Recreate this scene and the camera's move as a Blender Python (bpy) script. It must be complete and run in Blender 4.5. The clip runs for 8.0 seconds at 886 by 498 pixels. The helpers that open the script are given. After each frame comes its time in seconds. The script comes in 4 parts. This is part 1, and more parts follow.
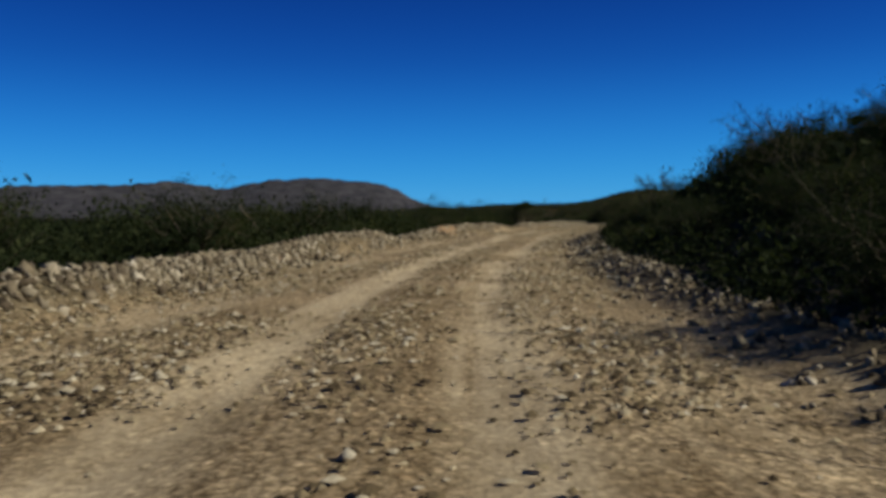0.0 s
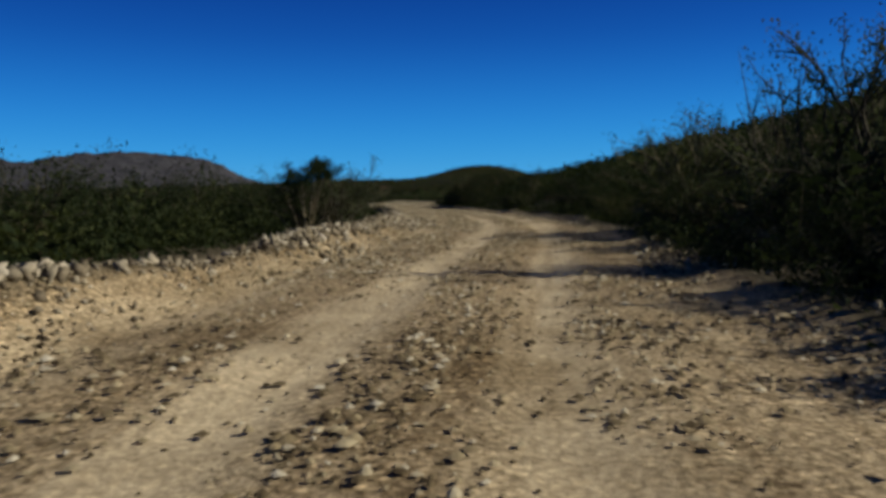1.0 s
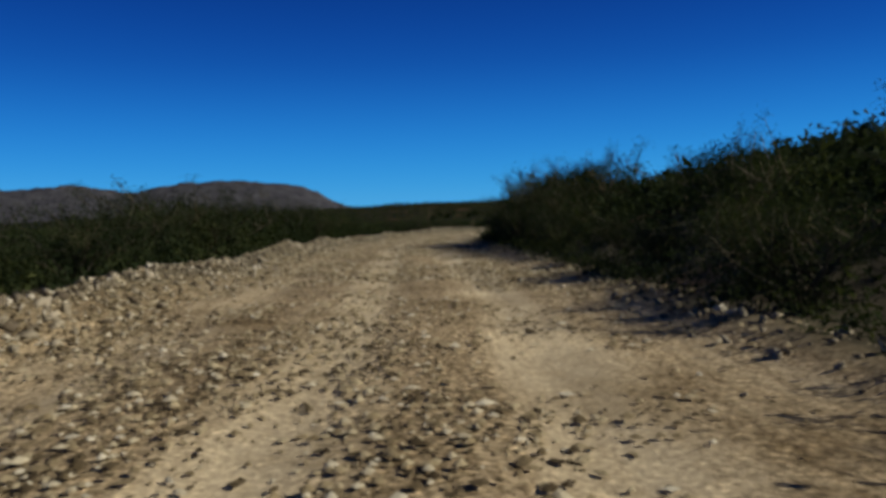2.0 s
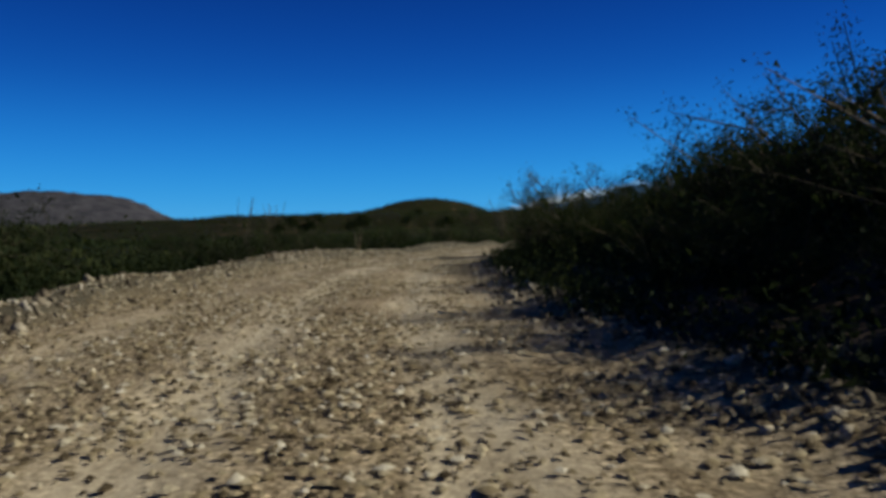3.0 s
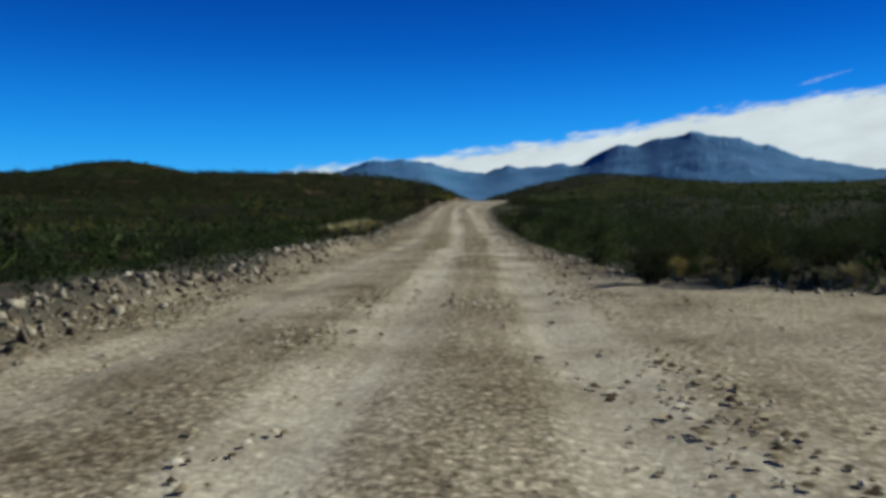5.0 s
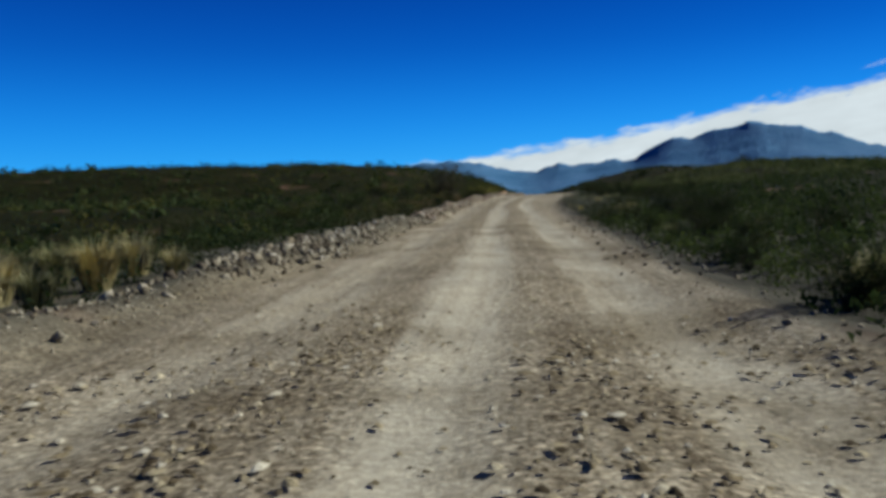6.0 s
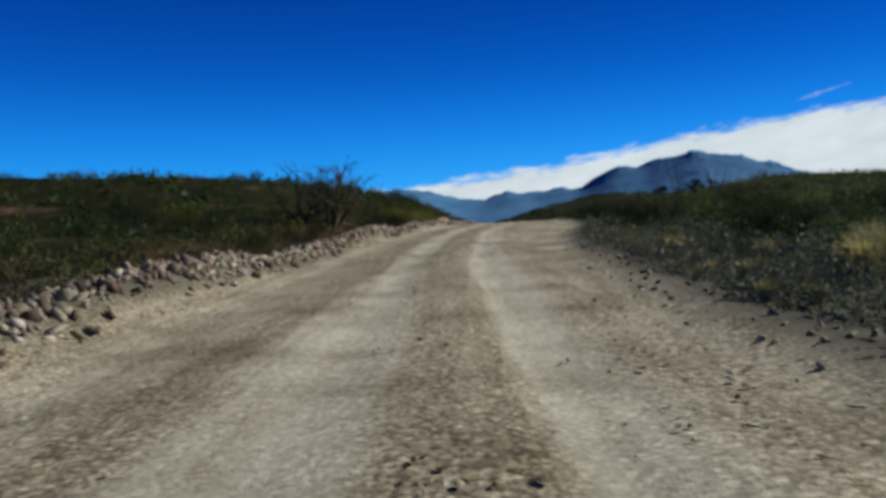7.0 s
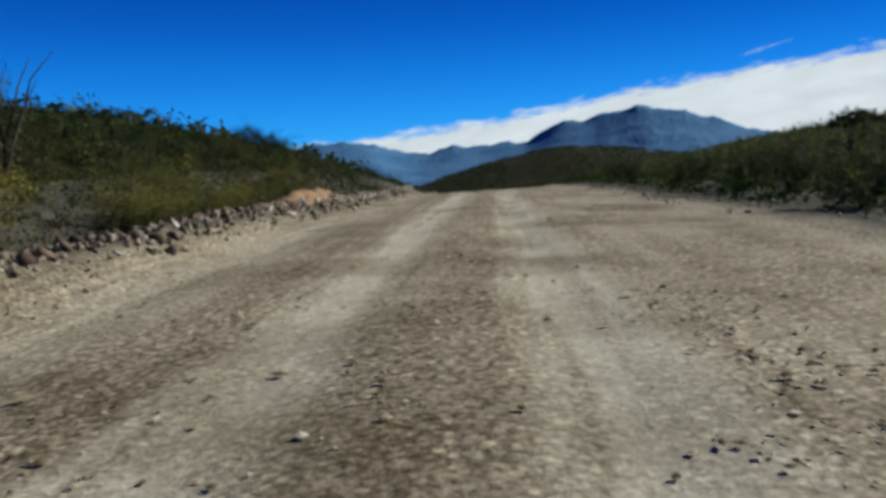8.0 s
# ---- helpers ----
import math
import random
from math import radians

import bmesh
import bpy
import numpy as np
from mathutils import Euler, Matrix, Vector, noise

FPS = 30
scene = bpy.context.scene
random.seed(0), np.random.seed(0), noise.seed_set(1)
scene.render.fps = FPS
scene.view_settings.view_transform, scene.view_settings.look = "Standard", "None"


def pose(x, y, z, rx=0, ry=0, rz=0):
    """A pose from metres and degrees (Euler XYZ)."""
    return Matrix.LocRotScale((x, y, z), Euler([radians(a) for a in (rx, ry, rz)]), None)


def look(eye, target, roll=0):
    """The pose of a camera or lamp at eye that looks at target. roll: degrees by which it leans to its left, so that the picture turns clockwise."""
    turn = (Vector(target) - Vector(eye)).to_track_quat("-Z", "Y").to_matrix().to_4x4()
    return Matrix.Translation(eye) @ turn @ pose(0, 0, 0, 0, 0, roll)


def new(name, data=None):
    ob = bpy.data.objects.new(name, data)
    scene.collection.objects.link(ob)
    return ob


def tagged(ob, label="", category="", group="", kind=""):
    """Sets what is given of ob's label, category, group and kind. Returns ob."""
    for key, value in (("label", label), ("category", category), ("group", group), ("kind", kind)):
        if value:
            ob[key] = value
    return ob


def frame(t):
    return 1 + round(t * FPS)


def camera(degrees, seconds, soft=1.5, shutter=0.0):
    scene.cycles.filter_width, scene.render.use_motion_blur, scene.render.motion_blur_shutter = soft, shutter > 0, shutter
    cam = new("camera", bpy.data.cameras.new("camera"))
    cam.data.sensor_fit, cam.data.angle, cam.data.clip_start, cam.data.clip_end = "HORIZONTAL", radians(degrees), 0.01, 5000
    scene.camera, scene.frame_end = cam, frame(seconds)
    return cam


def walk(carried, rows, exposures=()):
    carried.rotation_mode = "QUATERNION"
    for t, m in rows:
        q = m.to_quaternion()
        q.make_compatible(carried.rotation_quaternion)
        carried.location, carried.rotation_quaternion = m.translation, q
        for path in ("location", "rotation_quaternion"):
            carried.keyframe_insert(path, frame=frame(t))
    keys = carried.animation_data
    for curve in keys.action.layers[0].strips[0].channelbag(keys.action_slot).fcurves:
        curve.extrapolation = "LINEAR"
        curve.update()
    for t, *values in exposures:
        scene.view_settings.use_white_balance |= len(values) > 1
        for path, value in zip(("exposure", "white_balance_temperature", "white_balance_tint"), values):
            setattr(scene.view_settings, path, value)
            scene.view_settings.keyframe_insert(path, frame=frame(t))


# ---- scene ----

# ---------------------------------------------------------------- camera
cam = camera(60, 8.0, soft=3.8, shutter=0.012)


def aim(x, y, z, azimuth, pitch, lean):
    a, p = radians(azimuth), radians(pitch)
    way = Vector((math.sin(a) * math.cos(p), math.cos(a) * math.cos(p), math.sin(p)))
    eye = Vector((x, y, z))
    return look(eye, eye + way, -lean)


PATH = [  # seconds, x, y, z, azimuth (clockwise from +y), pitch, lean
    (0.0, 0.00, 0.00, 0.70, -38.39, -2.07, 0.80),
    (0.1, -2.32, 3.01, 0.74, -36.82, -2.40, 0.80),
    (0.2, -4.61, 6.04, 0.78, -34.52, -2.91, 0.80),
    (0.3, -6.83, 9.13, 0.82, -32.63, -3.57, 0.80),
    (0.4, -8.95, 12.28, 0.86, -31.04, -4.14, 0.80),
    (0.5, -10.95, 15.51, 0.90, -29.61, -4.80, 0.80),
    (0.6, -12.85, 18.80, 0.94, -27.10, -4.78, 0.80),
    (0.7, -14.62, 22.16, 0.98, -27.04, -4.61, 0.80),
    (0.8, -16.29, 25.58, 1.02, -27.03, -4.60, 0.80),
    (0.9, -17.85, 29.04, 1.06, -26.08, -4.14, 0.80),
    (1.0, -19.32, 32.54, 1.10, -25.96, -3.97, 0.80),
    (1.1, -20.71, 36.08, 1.10, -24.98, -3.79, 0.80),
    (1.2, -22.01, 39.65, 1.10, -24.50, -3.53, 0.80),
    (1.5, -25.76, 50.42, 1.10, -25.50, -3.00, 1.00),
    (1.8, -30.17, 60.93, 1.10, -30.00, -2.60, 1.40),
    (2.1, -35.79, 70.83, 1.10, -34.00, -2.00, 1.80),
    (2.3, -40.04, 77.13, 1.10, -35.12, -2.19, 2.00),
    (2.4, -42.25, 80.23, 1.10, -35.07, -1.69, 2.00),
    (2.5, -44.47, 83.31, 1.10, -32.96, -0.39, 2.00),
    (2.6, -46.69, 86.39, 1.10, -29.96, 2.05, 2.00),
    (2.7, -48.89, 89.49, 1.10, -24.67, 1.29, 2.00),
    (2.8, -51.03, 92.63, 1.10, -24.66, 0.18, 1.77),
    (2.9, -53.09, 95.83, 1.10, -22.79, -0.56, 1.53),
    (3.0, -55.04, 99.09, 1.10, -21.04, -1.19, 1.30),
    (3.1, -56.87, 102.42, 1.10, -18.74, -0.70, 1.07),
    (3.2, -58.59, 105.81, 1.10, -17.46, 0.18, 0.83),
    (3.3, -60.19, 109.25, 1.10, -16.12, -0.36, 0.60),
    (3.4, -61.69, 112.74, 1.10, -14.40, -1.15, 0.00),
    (3.5, -63.08, 116.28, 1.10, -12.95, -1.74, 0.40),
    (3.6, -64.32, 119.87, 1.10, -10.68, -2.43, 0.40),
    (3.7, -65.39, 123.52, 1.10, -8.81, -3.30, 0.40),
    (3.8, -66.27, 127.21, 1.10, -7.04, -3.71, 0.40),
    (3.9, -66.95, 130.95, 1.10, -4.78, -2.89, 0.82),
    (4.0, -67.45, 134.72, 1.10, -2.41, -1.77, 0.68),
    (4.1, -67.80, 138.50, 1.10, -0.34, -1.46, 0.42),
    (4.2, -68.01, 142.30, 1.10, 1.39, -2.58, 0.16),
    (4.3, -68.13, 146.09, 1.10, 2.68, -3.61, -0.06),
    (4.4, -68.18, 149.89, 1.10, 2.96, -4.02, 0.03),
    (4.5, -68.20, 153.69, 1.09, 2.70, -3.59, 0.06),
    (4.6, -68.21, 157.49, 1.08, 2.07, -3.12, -0.25),
    (4.7, -68.21, 161.29, 1.06, 0.90, -3.09, -0.61),
    (5.0, -68.21, 172.69, 0.96, -1.80, -3.30, 0.40),
    (5.3, -68.21, 184.09, 0.75, -4.20, -3.30, 1.40),
    (5.6, -68.21, 195.49, 0.51, -5.50, -3.30, 2.30),
    (5.8, -68.21, 203.09, 0.39, -5.70, -3.29, 2.34),
    (5.9, -68.21, 206.89, 0.37, -5.93, -3.37, 2.26),
    (6.0, -68.21, 210.69, 0.36, -5.72, -3.10, 2.27),
    (6.2, -68.21, 218.29, 0.37, -3.57, -1.58, 2.25),
    (6.5, -68.21, 229.69, 0.53, -3.76, -1.42, 2.08),
    (6.8, -68.21, 241.09, 0.74, -2.92, -1.29, 2.23),
    (7.0, -68.21, 248.69, 0.89, -1.84, -1.17, 2.43),
    (7.2, -68.21, 256.29, 1.07, -0.90, -1.24, 2.50),
    (7.3, -68.21, 260.09, 1.17, -0.43, -1.68, 2.64),
    (7.4, -68.199, 263.893, 1.27, -0.53, -2.21, 2.77),
    (7.5, -68.195, 267.693, 1.38, -0.16, -2.63, 2.95),
    (7.7, -68.024, 275.293, 1.63, 0.67, -3.14, 2.69),
    (7.8, -67.852, 279.091, 1.77, 1.57, -3.48, 2.59),
    (8.0, -67.343, 286.678, 2.04, 2.07, -4.75, 2.31),
]

EXPOSURES = [(0.0, 0.22, 6650, 3), (3.0, 0.26, 6500, 2), (4.5, 0.46, 6150, 0), (8.0, 0.52, 6100, 3)]
walk(cam, [(row[0], aim(*row[1:])) for row in PATH], EXPOSURES)

# ---------------------------------------------------------------- world and sun
SUN_AZ, SUN_EL = 64.0, 30.0
world = bpy.data.worlds.new("world")
scene.world = world
world.use_nodes = True
wn, wl = world.node_tree.nodes, world.node_tree.links
sky = wn.new("ShaderNodeTexSky")
sky.sky_type = "NISHITA"
sky.sun_disc = False
sky.sun_elevation = radians(SUN_EL)
sky.sun_rotation = radians(SUN_AZ)
sky.altitude = 900
sky.air_density = 1.0
sky.dust_density = 0.0
sky.ozone_density = 5.0
hue = wn.new("ShaderNodeHueSaturation")
hue.inputs["Saturation"].default_value = 1.35
wl.new(sky.outputs[0], hue.inputs["Color"])
deep = wn.new("ShaderNodeGamma")
deep.inputs["Gamma"].default_value = 1.6
wl.new(hue.outputs[0], deep.inputs["Color"])
tint = wn.new("ShaderNodeMix")
tint.data_type, tint.blend_type = "RGBA", "MULTIPLY"
tint.inputs[0].default_value = 1.0
tint.inputs[7].default_value = (1.0, 1.0, 1.15, 1)
wl.new(deep.outputs[0], tint.inputs[6])
# the clear desert air: a deeper blue towards the zenith
way = wn.new("ShaderNodeTexCoord")
split = wn.new("ShaderNodeSeparateXYZ")
wl.new(way.outputs["Generated"], split.inputs[0])
clear = wn.new("ShaderNodeValToRGB")
clear.color_ramp.interpolation = "B_SPLINE"
for k, (p, c) in enumerate([(0.0, (0.05, 0.47, 1.0)), (0.1, (0.024, 0.26, 0.83)), (0.2, (0.007, 0.08, 0.46)), (0.32, (0.004, 0.036, 0.25)), (0.52, (0.003, 0.018, 0.10)), (1.0, (0.002, 0.009, 0.04))]):
    e = clear.color_ramp.elements[k] if k < 2 else clear.color_ramp.elements.new(p)
    e.position, e.color = p, (*c, 1)
wl.new(split.outputs["Z"], clear.inputs[0])
gain = wn.new("ShaderNodeVectorMath")
gain.operation = "SCALE"
gain.inputs["Scale"].default_value = 31.0
wl.new(clear.outputs[0], gain.inputs[0])
air = wn.new("ShaderNodeMix")
air.data_type = "RGBA"
air.inputs[0].default_value = 0.86
wl.new(tint.outputs[2], air.inputs[6])
wl.new(gain.outputs[0], air.inputs[7])
wl.new(air.outputs[2], wn["Background"].inputs["Color"])
wn["Background"].inputs["Strength"].default_value = 0.0235

sun = new("sun", bpy.data.lights.new("sun", "SUN"))
sun.data.energy = 4.4
sun.data.angle = radians(0.5)
sun.data.color = (1.0, 0.94, 0.87)
sa, se = radians(SUN_AZ), radians(SUN_EL)
sun.matrix_world = look((math.sin(sa) * math.cos(se) * 50, math.cos(sa) * math.cos(se) * 50, math.sin(se) * 50), (0, 0, 0))

# ---------------------------------------------------------------- plan of the road
KNOT_S = 38.0 * np.array([-1, 0, 0.2, 0.5, 0.75, 1, 1.25, 1.5, 1.8, 2.1, 2.4, 2.7, 2.9, 3.1, 3.3, 3.5, 3.7, 3.9, 4.1, 4.3, 4.5, 7.4, 8.0, 8.4, 8.8, 10, 40])
KNOT_HEAD = np.array([-38, -38, -37, -31, -26, -22, -19, -19, -26, -33, -36, -35.5, -32, -28, -24, -21, -15, -9, -4, -1, 0, 0, 5.2, 5.6, 5.9, 8, 8.0])
LINE_S = np.arange(-60, 1200, 0.5)
line_h = np.radians(np.interp(LINE_S, KNOT_S, KNOT_HEAD))
line_h = np.convolve(np.pad(line_h, 8, "edge"), np.ones(17) / 17, "valid")
LINE_X, LINE_Y = np.cumsum(np.sin(line_h) * 0.5), np.cumsum(np.cos(line_h) * 0.5)
LINE_X, LINE_Y = LINE_X - LINE_X[120], LINE_Y - LINE_Y[120]


def on_road(s, d):
    """World x, y at s metres along the road and d metres to the right of the wheel line."""
    h = np.interp(s, LINE_S, line_h)
    return np.interp(s, LINE_S, LINE_X) + d * np.cos(h), np.interp(s, LINE_S, LINE_Y) - d * np.sin(h)


def road_coords(x, y):
    """s and d of world points, by the nearest piece of the road."""
    x, y = np.atleast_1d(np.asarray(x, float)), np.atleast_1d(np.asarray(y, float))
    s, d = np.empty(len(x)), np.empty(len(x))
    lx, ly, lh, ls = LINE_X[::4], LINE_Y[::4], line_h[::4], LINE_S[::4]
    for a in range(0, len(x), 8000):
        dx, dy = x[a:a + 8000, None] - lx, y[a:a + 8000, None] - ly
        k = np.argmin(dx * dx + dy * dy, axis=1)
        r = np.arange(len(k))
        dx, dy = dx[r, k], dy[r, k]
        s[a:a + 8000] = ls[k] + dx * np.sin(lh[k]) + dy * np.cos(lh[k])
        d[a:a + 8000] = dx * np.cos(lh[k]) - dy * np.sin(lh[k])
    return s, d


GRID = np.random.RandomState(5).rand(64, 64)


def value_noise(x, y, size):
    """Smooth noise between -1 and 1, with lumps of that size."""
    u, v = np.asarray(x) / size, np.asarray(y) / size
    i, j = np.floor(u).astype(int), np.floor(v).astype(int)
    a, b = u - i, v - j
    a, b = a * a * (3 - 2 * a), b * b * (3 - 2 * b)
    g = GRID
    top = g[i % 64, j % 64] * (1 - a) + g[(i + 1) % 64, j % 64] * a
    low = g[i % 64, (j + 1) % 64] * (1 - a) + g[(i + 1) % 64, (j + 1) % 64] * a
    return (top * (1 - b) + low * b) * 2 - 1


def smooth(a, b, x):
    t = np.clip((np.asarray(x, float) - a) / (b - a), 0, 1)
    return t * t * (3 - 2 * t)


RISE_S = [-60, 0, 38, 172, 182, 192, 200, 208, 220, 236, 251, 266, 277, 289, 304, 312, 322, 335, 345, 356, 370, 390, 430, 600, 1200]
RISE_Z = [-0.5, -0.4, 0, 0, -0.06, -0.16, -0.32, -0.5, -0.73, -0.75, -0.5, -0.22, 0.05, 0.4, 0.95, 1.18, 1.38, 1.5, 1.42, 1.1, 0.3, -1.1, -3.8, -9, -12]
line_z = np.convolve(np.pad(np.interp(LINE_S, RISE_S, RISE_Z), 10, "edge"), np.ones(21) / 21, "valid")


def road_z(s):
    return np.interp(s, LINE_S, line_z)


def left_edge(s):
    """Middle of the heap of stones on the left."""
    return np.interp(s, [-60, 0, 15, 35, 70, 95, 130, 180, 240, 400], [-5.0, -5.0, -4.6, -4.2, -4.3, -4.8, -4.9, -4.7, -4.5, -4.6])


def right_edge(s):
    """Where the roadway ends on the right; it widens into two lay-bys."""
    return np.interp(s, [-60, 168, 176, 185, 196, 200.5, 203.5, 225, 255, 272, 285, 295, 304, 313, 337, 362], [2.3, 2.3, 3.2, 4.5, 5.8, 5.8, 2.2, 1.8, 1.8, 2.1, 2.6, 3.2, 4.2, 4.4, 3.8, 3.0])


# hills: x, y, radius across, radius along, height
HILLS = [(-214, 508, 48, 95, 27.5), (-112, 470, 36, 60, 15.0), (45, 880, 110, 130, 34.0), (310, 800, 190, 130, 29.0), (-30, 360, 22, 40, 4.2)]


def terrain(x, y):
    """Height of the ground at world points."""
    x, y = np.atleast_1d(np.asarray(x, float)), np.atleast_1d(np.asarray(y, float))
    s, d = road_coords(x, y)
    far = smooth(14, 45, np.abs(d))
    s = s * (1 - far) + far * np.interp(y - np.clip(d, -150, 150) * np.interp(y, [90, 170], [0.5, 0]), LINE_Y, LINE_S)
    z = road_z(s)
    rise_r = np.interp(s, [-60, 0, 25, 60, 95, 130, 150, 165, 270, 360, 480, 700], [0.3, 0.3, 0.37, 0.34, 0.32, 0.24, 0.12, 0.055, 0.055, 0.055, 0.045, 0.01])
    rise_l = np.interp(s, [-60, 0, 140, 200, 250, 280, 305, 340, 380, 430, 520], [0.02, 0.02, 0.01, 0.02, 0.02, 0.03, 0.04, 0.04, 0.04, 0.03, 0.0])
    span_r = np.interp(s, [0, 90, 150, 200], [80, 70, 70, 120])
    z = z + rise_r * span_r * (1 - np.exp(-np.clip(d - 0.8 - right_edge(s), 0, None) / span_r))
    z = z + rise_l * 45 * (1 - np.exp(-np.clip(-d - 6.2, 0, None) / 45))
    z = z + np.interp(s, [262, 296, 322, 345, 410, 470], [0, 1.0, 3.9, 4.7, 4.7, 0]) * (1 - np.exp(-np.clip(-d - 5.8, 0, None) / 7.0))
    for hx, hy, ru, rv, hh in HILLS:
        z = z + hh * np.exp(-((x - hx) / ru) ** 2 - ((y - hy) / rv) ** 2)
    wild = smooth(7, 30, np.abs(d))
    z = z + wild * (value_noise(x, y, 23) * 0.5 + value_noise(x, y, 9) * 0.22)
    out = smooth(60, 400, np.abs(d))
    return z + out * value_noise(x, y, 150) * 2.0


def wander(s, d):
    """How far the worn wheel lines lie to the right of their usual place."""
    off = np.interp(s, [0, 12, 22, 28, 34, 42, 60, 180, 205, 222, 243, 252, 265, 285, 300, 330], [-0.55, -0.3, 0.15, 0.15, -0.2, -0.4, 0, 0, 0.3, 0.6, 0.35, 0.1, 0, -0.36, -0.38, -0.2])
    return off * smooth(-4.3, -3.2, d) * (1 - smooth(1.6, 2.6, d))


def section(s, d):
    """Height of the roadway over the ground: crown, ruts, heaped edges."""
    z = 0.05 * np.exp(-((d + 0.9) / 2.4) ** 2)
    for track in (-2.9, -0.95, 0.6):
        z = z - 0.04 * np.exp(-((d - wander(s, d) - track - 0.12 * value_noise(s, 0 * s, 11)) / 0.32) ** 2)
    left = np.interp(s, [150, 180, 205, 225], [0.38, 0.26, 0.26, 0.36]) + 0.18 * value_noise(s, 0 * s + 3, 4.0)
    z = z + left * np.exp(-((d - left_edge(s) + 0.2 * value_noise(s, 0 * s + 8, 7)) / 0.48) ** 2)
    right = np.interp(s, [-30, 0, 20, 36, 90, 140, 158, 240, 380], [0.27, 0.27, 0.24, 0.14, 0.14, 0.16, 0.07, 0.09, 0.09])
    z = z + right * (1 + 0.5 * value_noise(s, 0 * s + 20, 3.0)) * np.exp(-((d - 0.5 - right_edge(s)) / 0.45) ** 2)
    return z + 0.018 * value_noise(s, d, 0.9) + 0.03 * value_noise(s, d, 2.7)


def surface(x, y):
    """Height of what lies on top: roadway or ground."""
    s, d = road_coords(x, y)
    inside = smooth(-8.5, -7.5, d) * (1 - smooth(8.5, 9.5, d))
    return terrain(x, y) + inside * section(s, d)


# ---------------------------------------------------------------- materials
def material(name, rough=0.9):
    m = bpy.data.materials.new(name)
    m.use_nodes = True
    m.node_tree.nodes["Principled BSDF"].inputs["Roughness"].default_value = rough
    m.node_tree.nodes["Principled BSDF"].inputs["Specular IOR Level"].default_value = 0.04
    return m, m.node_tree.nodes, m.node_tree.links, m.node_tree.nodes["Principled BSDF"]


def ramp(nodes, stops):
    r = nodes.new("ShaderNodeValToRGB")
    el = r.color_ramp.elements
    while len(el) < len(stops):
        el.new(0.5)
    for e, (p, c) in zip(el, stops):
        e.position, e.color = p, (*c, 1)
    return r


def noise_tex(nodes, links, coord, scale, detail=4.0, rough=0.6):
    n = nodes.new("ShaderNodeTexNoise")
    n.inputs["Scale"].default_value, n.inputs["Detail"].default_value, n.inputs["Roughness"].default_value = scale, detail, rough
    links.new(coord, n.inputs["Vector"])
    return n.outputs["Fac"]


def mix(nodes, links, fac, a, b, kind="MIX"):
    n = nodes.new("ShaderNodeMix")
    n.data_type, n.blend_type = "RGBA", kind
    for socket, value in ((n.inputs[0], fac), (n.inputs[6], a), (n.inputs[7], b)):
        if isinstance(value, (int, float)):
            socket.default_value = value
        elif isinstance(value, tuple):
            socket.default_value = (*value, 1)
        else:
            links.new(value, socket)
    return n.outputs[2]


def greyer(nodes, links, colour, cold=(0.87, 0.98, 1.16)):
    """The gravel turns from tan to grey-tan along the way."""
    sep = nodes.new("ShaderNodeSeparateXYZ")
    links.new(nodes.new("ShaderNodeNewGeometry").outputs["Position"], sep.inputs[0])
    run = nodes.new("ShaderNodeMapRange")
    run.inputs["From Min"].default_value, run.inputs["From Max"].default_value = 70, 160
    links.new(sep.outputs["Y"], run.inputs["Value"])
    return mix(nodes, links, run.outputs[0], colour, mix(nodes, links, 1.0, colour, cold, "MULTIPLY"))


def relief(nodes, links, bsdf, height, strength, distance):
    b = nodes.new("ShaderNodeBump")
    b.inputs["Strength"].default_value, b.inputs["Distance"].default_value = strength, distance
    links.new(height, b.inputs["Height"])
    links.new(b.outputs[0], bsdf.inputs["Normal"])


